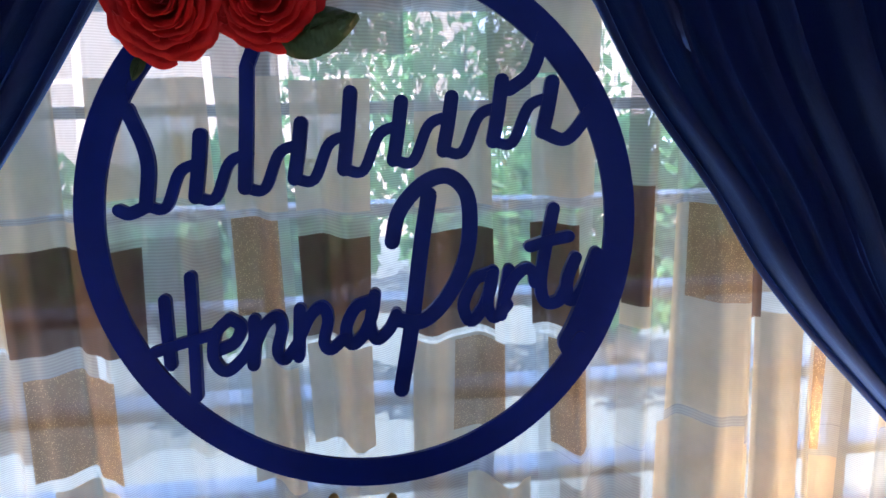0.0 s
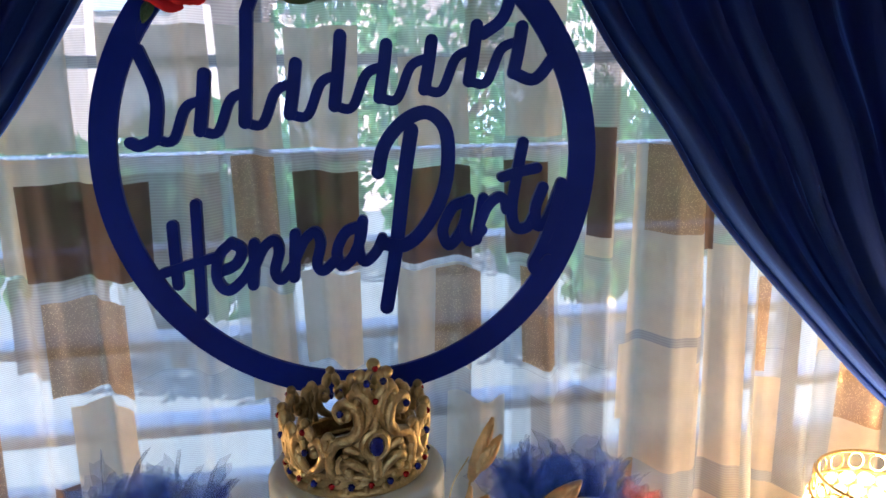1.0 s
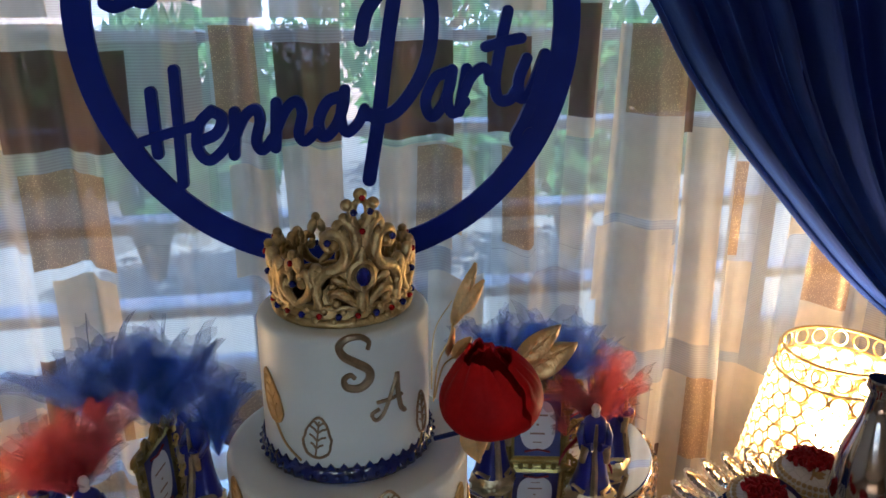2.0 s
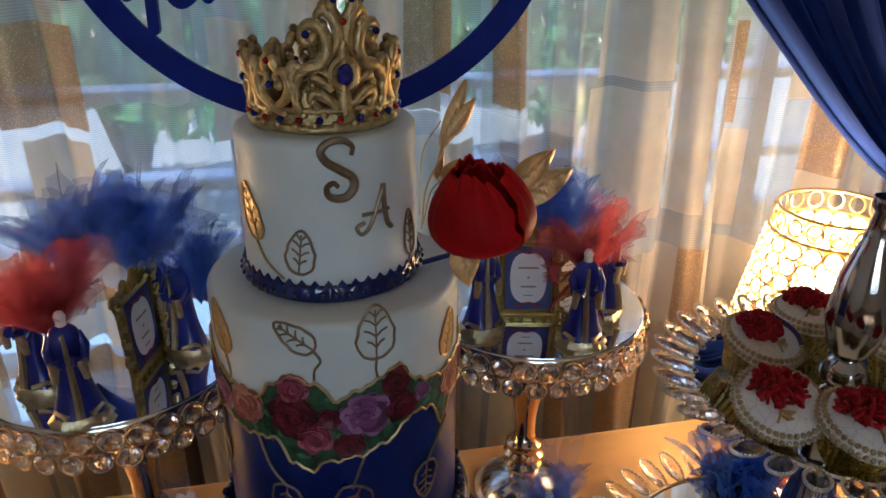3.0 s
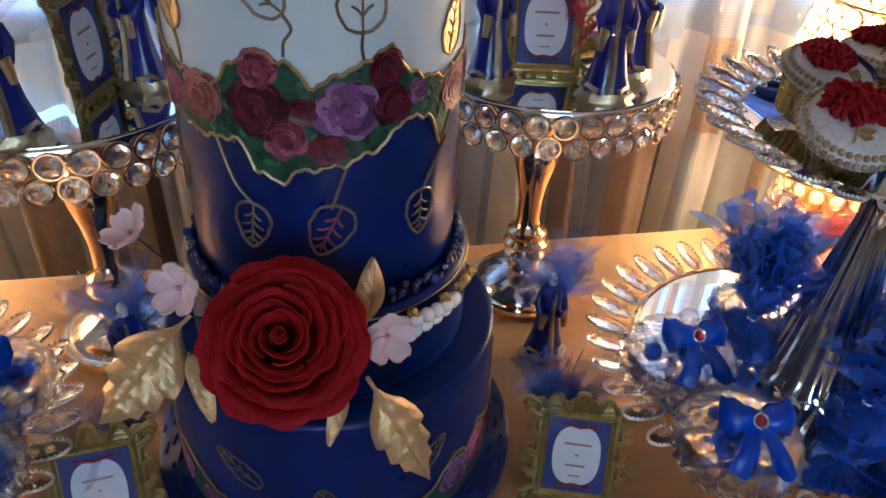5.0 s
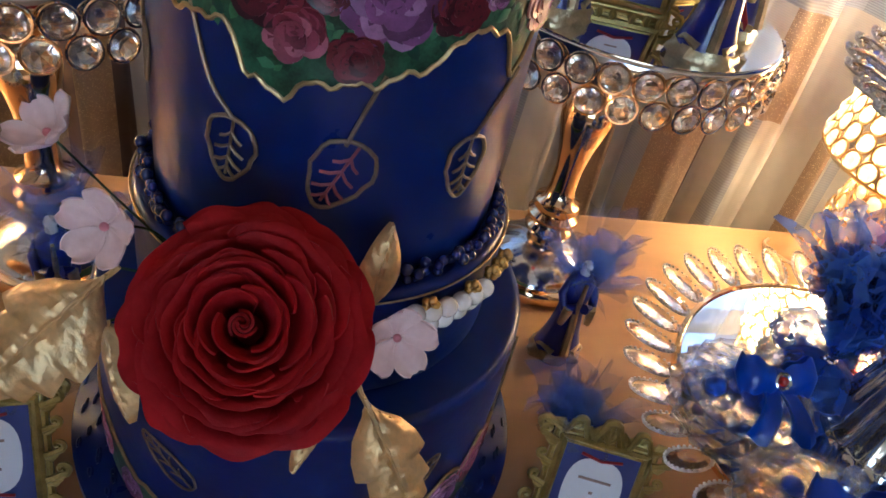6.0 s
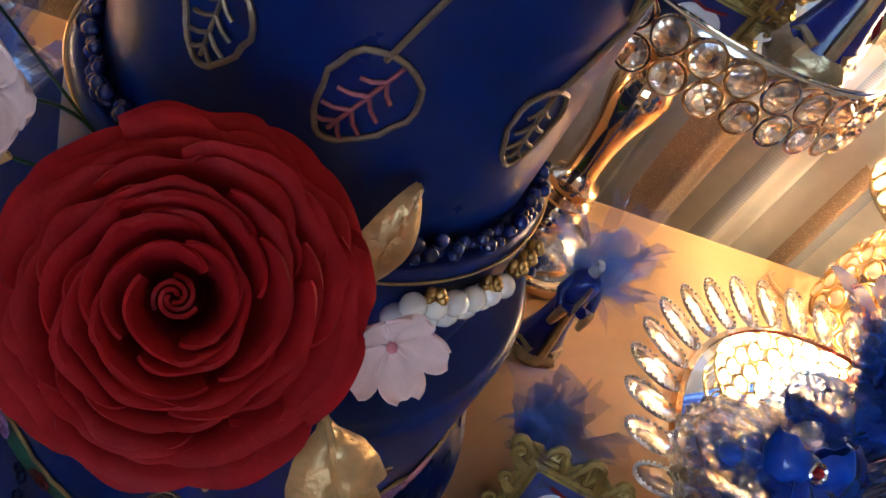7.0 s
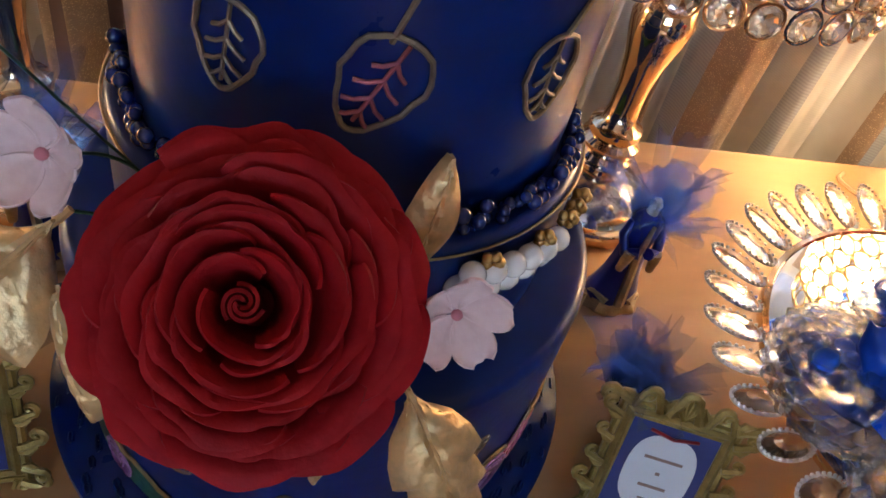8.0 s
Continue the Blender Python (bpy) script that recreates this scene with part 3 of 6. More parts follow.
def gold_leaf(label, base, tip, up, width, lobes=0, seed=0, name="sugar_leaf", mat=None, curl=0.08, foot=None):
    b, t = Vector(base), Vector(tip)
    x = (t - b).normalized()
    z = (Vector(up) - x * Vector(up).dot(x)).normalized()
    y = z.cross(x)
    m = Matrix((x, y, z)).transposed().to_4x4()
    ob = thing(name, label, "leaf", at=Matrix.Translation(b) @ m)
    blade = leaf_mesh((t - b).length, width, lobes, curl, 0.0012, seed)
    part("blade", blade, mat or GOLD_LEAF, ob)
    mid = [blade.v[k * 13 + 6] for k in range(0, 60, 4)]
    ln = (t - b).length
    part("midrib", Shape().tube([(-0.06 * ln, 0, mid[0][2])] + [(p[0], p[1], p[2] + 0.0004) for p in mid], lambda q: 0.016 * ln * (1.15 - q), 6), mat or GOLD_LEAF, ob)
    if foot:
        end = ob.matrix_basis.inverted() @ Vector(foot)
        part("wire", Shape().tube([(-0.05 * ln, 0, mid[0][2]), tuple(end * 0.55), tuple(end)], 0.0007, 5), GREEN_LEAF, ob, "thin dark green wire")
    return ob


def blossom(label, at, radius, seed, foot=None):
    ob = thing("sugar_blossom", label, "flower", at, "pink sugar blossoms")
    for k in range(5):
        def fn(u, v):
            s = 2 * u - 1
            x = radius * (0.06 + 0.94 * v)
            y = radius * 0.45 * s * math.sqrt(max(0.0, 1 - abs(2 * v - 1.08) ** 2.6)) * (0.45 + 0.55 * min(1.0, 1.6 * v))
            x -= radius * 0.05 * s * s * v * v
            return (x, y, radius * (0.42 * v ** 1.8 + 0.16 * s * s * v - 0.05 * math.sin(6 * v) + 0.03 * math.sin(5 * s + 2 * v)))
        part("petal", Shape().slab(fn, 10, 10, radius * 0.05), PINK_PETAL, ob, at=pose(0, 0, 0.0006 * (k % 2), 0, 0, 72 * k + 11 * seed))
    part("heart", Shape().ball((0, 0, radius * 0.1), radius * 0.12, 10, 6), PINK_HEART, ob)
    if foot:
        end = at.inverted() @ Vector(foot)
        part("wire", Shape().tube(spline([(0, 0, 0), (0.25 * end.x, 0.25 * end.y, -0.4 * abs(end.z) - 0.006), tuple(end)], 6), 0.0007, 5), GREEN_LEAF, ob, "thin dark green wire")
    return ob


# ---- cake ----
CX, CY = -0.045, 0.386
AT_CAKE = Matrix.Translation((CX, CY, TABLE_Z))
cake = thing("cake", "tall tiered cake, white above, royal blue below, gold piping", "cake", at=AT_CAKE)
Z_BOARD, Z_T4, Z_T3, Z_T2, Z_T1 = 0.017, 0.165, 0.245, 0.487, 0.617
R4, R3, R2, R1 = 0.151, 0.121, 0.107, 0.072
Z_SPLIT = 0.4


def tier(r, z0, z1, soft=0.007):
    prof = [(r - 0.001, z0), (r, z0 + 0.002)] + [(r, z0 + (z1 - z0) * k / 6) for k in range(1, 6)]
    prof += [(r - soft + soft * math.cos(a), z1 - soft + soft * math.sin(a)) for a in [math.pi / 2 * i / 5 for i in range(6)]]
    prof += [(r * 0.6, z1 + 0.0005), (0.0001, z1)]
    return Shape().lathe(prof, 128, wave=lambda a, i: 1 + 0.0025 * math.sin(2 * a + 0.3 * i) + 0.0012 * math.sin(5 * a + 0.9 * i))


def board():
    s = Shape().lathe([(0.172, 0), (0.178, 0.002), (0.178, 0.013), (0.174, 0.016), (0.0001, 0.016)], 96)
    rnd = random.Random(4)
    for i in range(150):
        a, r = i * 2.39996, 0.153 + 0.021 * ((i * 0.37) % 1.0)
        s.tube([(r * math.cos(a + 0.02 * math.cos(q)), r * math.sin(a + 0.02 * math.cos(q)) + 0.003 * math.sin(q), 0.0165) for q in [k * 1.05 for k in range(6)]], 0.0011, 4, True)
    return s


part("cake_board", board(), BLUE_ICING, cake, "round board covered in embossed blue icing")
part("tier", tier(R4, Z_BOARD, Z_T4), BLUE_ICING, cake, "wide royal blue bottom tier")
part("tier", tier(R3, Z_T4, Z_T3), BLUE_ICING, cake, "royal blue tier")
part("tier", tier(R2, Z_T3, Z_SPLIT, 0.0005), BLUE_ICING, cake, "royal blue lower half of the tall tier")
part("tier", tier(R2, Z_SPLIT, Z_T2), FONDANT, cake, "smooth white fondant upper half of the tall tier")
part("tier", tier(R1, Z_T2, Z_T1), FONDANT, cake, "smooth white fondant top tier")


def on_wall(r, ang, z, off=0.001):
    """A mapper from metres along and up a tier's wall to the cake's space."""
    def put(a, b, lift=0.0):
        th = radians(ang) + a / r
        return ((r + off + lift) * math.cos(th), (r + off + lift) * math.sin(th), z + b)
    return put


def piped(name, put, lines, rad, mat, label=""):
    s = Shape()
    for ln in lines:
        s.tube([put(*p) for p in ln], rad, 6)
    return part(name, s, mat, cake, label)


def piped_leaf(r, ang, z, length, width, lean, mat=BRONZE_PIPE, rad=0.0011, stem=None, fill=None, vein_mat=None):
    """A leaf drawn in piped icing on a tier: outline, midrib and side veins."""
    put, c, s_ = on_wall(r, ang, z), math.cos(radians(lean)), math.sin(radians(lean))

    def rot(x, y):
        return (x * c - y * s_, x * s_ + y * c)

    out = []
    for k in range(25):
        q = 2 * math.pi * k / 24
        y = -math.cos(q) * length / 2
        x = math.sin(q) * width / 2 * (1.0 - 0.35 * y / (length / 2))
        out.append(rot(x * (1 + 0.05 * math.sin(9 * q)), y))
    if fill is not None:
        f = Shape()
        mid = put(*rot(0, 0), 0.0004)
        f.add([mid] + [put(*p, 0.0002) for p in out[:-1]], [(0, 1 + i, 1 + (i + 1) % 24) for i in range(24)])
        part("gilded_fill", f, fill, cake)
    ribs = [[rot(0, -length * 0.46), rot(0, 0), rot(0, length * 0.4)]]
    for k in (-0.28, -0.08, 0.12, 0.28):
        for sd in (-1, 1):
            w = width * 0.34 * (1 - abs(k) * 1.1)
            ribs.append([rot(0, k * length), rot(sd * w * 0.5, (k + 0.09) * length), rot(sd * w, (k + 0.13) * length)])
    piped("piped_leaf", put, [out], rad, mat)
    for rib in ribs:
        piped("piped_vein", put, [rib], rad * 0.75, vein_mat or mat)
    if stem:
        piped("piped_stem", put, [spline([(a, b, 0) for a, b in stem], 5)], rad, mat)


RED_PIPE = material("copper_red_line", (0.36, 0.10, 0.10), rough=0.45, metal=0.3, var=0.2, scale=90)
# top tier: initials and leaves
put = on_wall(R1, -81.5, 0.595)
S_line = spline([(0.0125, 0.012, 0), (0.0135, 0.019, 0), (0.006, 0.0245, 0), (-0.005, 0.0235, 0), (-0.0115, 0.0165, 0), (-0.008, 0.008, 0), (0.002, 0.001, 0), (0.0125, -0.007, 0),
                 (0.013, -0.0165, 0), (0.005, -0.0235, 0), (-0.006, -0.022, 0), (-0.0085, -0.0145, 0), (-0.003, -0.0105, 0), (0.001, -0.014, 0)], 5)
part("initial", Shape().tube([put(p.x * 0.9, p.y * 0.9) for p in S_line], lambda q: 0.0019 + 0.0019 * math.sin(math.pi * q) ** 1.5, 6), BRONZE_PIPE, cake, "curled bronze letter S")
put = on_wall(R1, -58, 0.561)
part("initial", Shape().tube([put(p.x, p.y) for p in spline([(-0.010, -0.009, 0), (-0.0165, -0.0125, 0), (-0.013, -0.0185, 0), (-0.006, -0.013, 0), (0.003, 0.008, 0), (0.0065, 0.0185, 0)], 5)], 0.0016, 6)
     .tube([put(p.x, p.y) for p in spline([(0.0065, 0.0185, 0), (0.007, 0.004, 0), (0.0095, -0.012, 0), (0.0135, -0.018, 0)], 5)], 0.0023, 6)
     .tube([put(-0.012, -0.003), put(0.0, -0.003), put(0.0115, -0.002)], 0.0015, 6), BRONZE_PIPE, cake, "curled bronze letter A")
piped_leaf(R1, -142, 0.556, 0.046, 0.02, 18, fill=GOLD_PAINT, mat=GOLD_PAINT, stem=[(0.004, -0.022), (0.014, -0.038), (0.03, -0.05)])
piped_leaf(R1, -106, 0.53, 0.037, 0.022, -8)
piped_leaf(R1, -28, 0.53, 0.04, 0.016, 6, stem=[(0, -0.02), (-0.004, -0.035), (-0.003, -0.045)])
# tall tier, white half
piped_leaf(R2, -145, 0.466, 0.046, 0.024, 16, fill=GOLD_PAINT, mat=GOLD_PAINT, stem=[(0.004, -0.022), (0.008, -0.035), (0.008, -0.045)])
piped_leaf(R2, -104, 0.477, 0.036, 0.02, 54, stem=[(0.014, -0.011), (0.019, -0.02), (0.014, -0.028), (0.013, -0.037)])
piped_leaf(R2, -71, 0.477, 0.047, 0.029, 0, stem=[(0, -0.022), (-0.001, -0.032), (0, -0.04)])
piped_leaf(R2, -29, 0.446, 0.042, 0.024, -14, fill=GOLD_PAINT, mat=GOLD_PAINT)
# tall tier, blue half: leaves hanging on stalks
for ang, z, lean, st, vm in ((-114.5, 0.315, 172, (-0.024, 0.072), None), (-85, 0.315, 154, (0.016, 0.056), RED_PIPE), (-47, 0.314, 176, (0.03, 0.05), None), (-160, 0.33, 175, (0.01, 0.06), None)):
    big = 1.14 if vm else 1.0
    piped_leaf(R2, ang, z, 0.037 * big, 0.026 * big, lean, vein_mat=vm, stem=[(0.002, 0.018), (st[0] * 0.5, 0.035), (st[0], st[1])], rad=0.0012)

# flower band
BAND_GREEN = material("painted_foliage", (0.006, 0.03, 0.022), rough=0.4, var=0.7, scale=110, bump=0.2, tint=(0.03, 0.1, 0.05))
PAINT_PINK = material("painted_pink_rose", (0.27, 0.045, 0.085), rough=0.4, var=0.3, scale=150)
PAINT_RED = material("painted_dark_red_rose", (0.11, 0.008, 0.018), rough=0.4, var=0.4, scale=150)
PAINT_PURPLE = material("painted_mauve_rose", (0.2, 0.06, 0.2), rough=0.4, var=0.3, scale=150)
PAINT_PEACH = material("painted_coral_rose", (0.36, 0.1, 0.08), rough=0.4, var=0.3, scale=150)
PALE = {m.name: material(m.name + "_rim", c, rough=0.4, var=0.3, scale=150) for m, c in ((PAINT_PINK, (0.42, 0.12, 0.17)), (PAINT_RED, (0.17, 0.018, 0.035)), (PAINT_PURPLE, (0.33, 0.16, 0.34)), (PAINT_PEACH, (0.48, 0.19, 0.15)))}
DEEP = {m.name: material(m.name + "_fold", c, rough=0.4, var=0.4, scale=150) for m, c in ((PAINT_PINK, (0.16, 0.018, 0.04)), (PAINT_RED, (0.05, 0.004, 0.012)), (PAINT_PURPLE, (0.1, 0.025, 0.1)), (PAINT_PEACH, (0.24, 0.05, 0.045)))}
TOP_KEYS = [(-205, 0.425), (-170, 0.44), (-152, 0.425), (-138, 0.419), (-125, 0.415), (-116, 0.432), (-106, 0.443), (-97, 0.437), (-88, 0.421), (-78, 0.43), (-61, 0.443), (-53, 0.424), (-47, 0.419), (-36, 0.414), (-19, 0.419), (20, 0.43), (80, 0.42), (155, 0.425)]
LOW_KEYS = [(-205, 0.375), (-170, 0.38), (-150, 0.385), (-131, 0.378), (-116, 0.381), (-109, 0.36), (-101, 0.353), (-94, 0.363), (-80, 0.366), (-68, 0.374), (-55, 0.392), (-44, 0.39), (-37, 0.365), (-26, 0.385), (0, 0.38), (60, 0.37), (155, 0.375)]


def key_line(keys, a):
    for (a0, z0), (a1, z1) in zip(keys, keys[1:]):
        if a0 <= a <= a1:
            t = (a - a0) / (a1 - a0)
            return z0 + (z1 - z0) * t * t * (3 - 2 * t) + 0.0022 * math.sin(0.9 * a) * math.sin(0.31 * a + 1)
    return keys[-1][1]


def flower_band():
    angs = [-205 + 360 * i / 240 for i in range(241)]
    s = Shape().grid(lambda u, v: on_wall(R2, -205 + 360 * u, 0, 0.0014)(0, key_line(LOW_KEYS, -205 + 360 * u) * (1 - v) + key_line(TOP_KEYS, -205 + 360 * u) * v), 240, 6)
    part("flower_band", s, BAND_GREEN, cake, "painted band of dark green foliage")
    for keys in (TOP_KEYS, LOW_KEYS):
        part("gold_edging", Shape().tube([on_wall(R2, a, 0, 0.0018)(0, key_line(keys, a)) for a in angs], 0.0013, 6), GOLD_PAINT, cake, "wavy gold edging")


def painted_rose(r, ang, z, rad, mat, seed):
    """A low-relief rose on a tier wall: overlapping round petals, ring on ring, in three tints."""
    put, rnd, s = on_wall(r, ang, z, 0.0018), random.Random(seed), Shape()
    verts, faces, slots = [], [], []
    for ring, (dist, size, count) in enumerate(((0.66, 0.42, 9), (0.48, 0.38, 7), (0.28, 0.32, 5), (0.1, 0.24, 3))):
        turn = rnd.uniform(0, 6)
        for c in range(count):
            a = turn + 2 * math.pi * c / count + rnd.uniform(-0.25, 0.25)
            cx, cy = rad * dist * math.cos(a) * rnd.uniform(0.85, 1.1), rad * dist * math.sin(a) * rnd.uniform(0.85, 1.1)
            big, slot, b = rad * size * rnd.uniform(0.85, 1.15), rnd.choice((0, 0, 1, 2) if ring else (0, 2, 1)), len(verts)
            lift = 0.0004 * ring + 0.00009 * c
            verts.append(put(cx, cy, lift + 0.0001))
            for q, up in ((0.6, 0.0004), (1.0, 0.0009), (1.04, -0.0002)):
                for t in range(12):
                    w = 2 * math.pi * t / 12
                    out = max(0.0, math.cos(w - a))
                    verts.append(put(cx + big * q * math.cos(w) * (1 + 0.06 * math.sin(3 * w + c)), cy + big * q * math.sin(w) * (1 + 0.06 * math.sin(2 * w + c)), lift + up * (0.25 + 0.75 * out) if up > 0 else lift + up))
            for t in range(12):
                n = (t + 1) % 12
                faces.append((b, b + 1 + t, b + 1 + n))
                faces += [(b + 1 + 12 * k + t, b + 13 + 12 * k + t, b + 13 + 12 * k + n, b + 1 + 12 * k + n) for k in range(2)]
                slots += [2 if rnd.random() < 0.3 else slot, slot, 1 if math.cos(2 * math.pi * t / 12 - a) > 0.3 else slot]
    s.add(verts, faces)
    s.m = slots
    part("painted_rose", s, [mat, PALE[mat.name], DEEP[mat.name]], cake)


def painted_leaf(r, ang, z, size, turn, mat=None):
    put = on_wall(r, ang, z, 0.0017)
    c, s_ = math.cos(radians(turn)), math.sin(radians(turn))
    pts = [(x * c - y * s_, x * s_ + y * c) for x, y in [(0, 0), (0.4, 0.3), (0.75, 0.2), (1, 0), (0.75, -0.2), (0.4, -0.3)]]
    s = Shape().add([put(0.5 * size * c, 0.5 * size * s_, 0.0009)] + [put(size * x, size * y, 0.0001) for x, y in pts], [(0, 1 + i, 1 + (i + 1) % 6) for i in range(6)])
    part("painted_leaf", s, mat or LEAF_PAINT, cake)


LEAF_DEEP = material("painted_deep_leaf", (0.01, 0.06, 0.04), rough=0.4, var=0.4, scale=120)
LEAF_LIGHT = material("painted_light_leaf", (0.06, 0.2, 0.1), rough=0.4, var=0.4, scale=120)
LEAF_PAINT = material("painted_leaf_green", (0.03, 0.15, 0.06), rough=0.4, var=0.4, scale=120, tint=(0.08, 0.24, 0.10))
flower_band()
for k, (a, z, rad, m) in enumerate(((-131, 0.405, 0.018, PAINT_PEACH), (-107, 0.405, 0.019, PAINT_RED), (-106, 0.431, 0.0125, PAINT_PINK), (-99, 0.386, 0.0145, PAINT_PINK), (-77, 0.405, 0.021, PAINT_PURPLE), (-63, 0.43, 0.012, PAINT_RED),
                                    (-61, 0.404, 0.014, PAINT_RED), (-92, 0.405, 0.009, PAINT_RED), (-50, 0.41, 0.008, PAINT_PURPLE), (-27, 0.4, 0.017, PAINT_PEACH), (-150, 0.4, 0.016, PAINT_PINK), (-84, 0.378, 0.012, PAINT_RED), (-165, 0.41, 0.016, PAINT_RED),
                                    (-5, 0.4, 0.017, PAINT_PINK), (20, 0.4, 0.018, PAINT_RED), (50, 0.4, 0.018, PAINT_PURPLE), (85, 0.4, 0.018, PAINT_PINK), (120, 0.4, 0.018, PAINT_PEACH))):
    painted_rose(R2, a, z, rad, m, k)
_r = random.Random(12)
for k in range(130):
    a = -165 + 150 * _r.random()
    painted_leaf(R2, a, key_line(LOW_KEYS, a) + 0.006 + (key_line(TOP_KEYS, a) - key_line(LOW_KEYS, a) - 0.012) * _r.random(), _r.uniform(0.005, 0.011), _r.uniform(0, 360), (None, LEAF_DEEP, LEAF_LIGHT)[k % 3])


# ribbon and bead borders
def lace_ribbon():
    s = Shape()
    n = 44
    s.lathe([(R1 + 0.001, Z_T2 + 0.001), (R1 + 0.003, Z_T2 + 0.003), (R1 + 0.0034, Z_T2 + 0.009), (R1 + 0.0026, Z_T2 + 0.0145), (R1 + 0.001, Z_T2 + 0.0155)], 176,
            wave=lambda a, i: 1 + (0.012 if i in (1, 2, 3) else 0.0) * math.cos(n * a))
    for i in range(n):
        a = 2 * math.pi * i / n
        b, c = a - math.pi / n, a + math.pi / n
        s.add([(r * math.cos(q), r * math.sin(q), z) for q, r, z in ((b, R1 + 0.0008, Z_T2 + 0.014), (c, R1 + 0.0008, Z_T2 + 0.014), (a, R1 + 0.0008, Z_T2 + 0.0205),
                                                                    (b, R1 + 0.003, Z_T2 + 0.014), (c, R1 + 0.003, Z_T2 + 0.014), (a, R1 + 0.0018, Z_T2 + 0.0205))],
              [(0, 2, 1), (3, 4, 5), (0, 1, 4, 3), (1, 2, 5, 4), (2, 0, 3, 5)])
    return s


part("lace_ribbon", lace_ribbon(), BLUE_BEAD, cake, "scalloped blue lace ribbon")
BEAD = Shape().ball((0, 0, 0), 0.0021, 8, 6).mesh("blue_bead", BLUE_BEAD)
for i in range(44):
    a = 2 * math.pi * (i + 0.5) / 44
    part("blue_bead", BEAD, None, cake, at=Matrix.Translation(((R1 + 0.0042) * math.cos(a), (R1 + 0.0042) * math.sin(a), Z_T2 + 0.0085)))


def berry_border():
    rnd, s = random.Random(7), Shape()
    for i in range(104):
        a = 2 * math.pi * i / 104
        for k in range(2):
            r = R2 + 0.003 + rnd.uniform(0, 0.006)
            s.ball((r * math.cos(a), r * math.sin(a), Z_T3 + 0.002 + 0.005 * k + rnd.uniform(0, 0.004)), rnd.uniform(0.003, 0.0044), 7, 5)
    return s


part("berry_border", berry_border(), BLUE_BEAD, cake, "rope of small blue sugar berries")
part("tier_rim", Shape().tube([((R3 + 0.0006) * math.cos(2 * math.pi * i / 96), (R3 + 0.0006) * math.sin(2 * math.pi * i / 96), Z_T3 - 0.004) for i in range(96)], 0.0007, 5, True), GOLD_PAINT, cake)

# bottom tier: leaves, gold edge and painted flowers at its foot
piped_leaf(R4, -119, 0.1, 0.05, 0.022, 52, rad=0.0009)
piped_leaf(R4, -91, 0.075, 0.034, 0.022, 8, rad=0.0009)
piped_leaf(R4, -55, 0.1, 0.04, 0.018, -40, rad=0.0009)
FOOT = [(-205, 0.06), (-170, 0.08), (-150, 0.075), (-128, 0.05), (-112, 0.035), (-92, 0.02), (-72, 0.025), (-56, 0.05), (-44, 0.078), (-36, 0.068), (-30, 0.088), (-20, 0.075), (-8, 0.085), (30, 0.06), (90, 0.07), (155, 0.06)]
part("flower_band", Shape().grid(lambda u, v: on_wall(R4, -205 + 360 * u, 0, 0.0014)(0, 0.0175 + (key_line(FOOT, -205 + 360 * u) - 0.0175) * v), 200, 5), BAND_GREEN, cake, "painted band of dark green foliage")
part("gold_edging", Shape().tube([on_wall(R4, -205 + 360 * i / 200, 0, 0.0018)(0, key_line(FOOT, -205 + 360 * i / 200)) for i in range(201)], 0.0012, 6), GOLD_PAINT, cake, "wavy gold edging")
for k, (a, z, rad, m) in enumerate(((-152, 0.045, 0.02, PAINT_PINK), (-134, 0.034, 0.013, PAINT_PURPLE), (-44, 0.05, 0.019, PAINT_PURPLE), (-30, 0.06, 0.02, PAINT_PINK), (-60, 0.033, 0.01, PAINT_PINK), (-118, 0.026, 0.007, PAINT_RED), (-15, 0.05, 0.018, PAINT_RED), (-172, 0.05, 0.018, PAINT_PEACH))):
    painted_rose(R4, a, z, rad, m, 40 + k)
put = on_wall(R4, -17, 0.0)
part("gold_edging", Shape().tube([put(0.0015 * math.sin(k), 0.075 + 0.085 * k / 14) for k in range(15)], 0.0012, 6), GOLD_PAINT, cake)


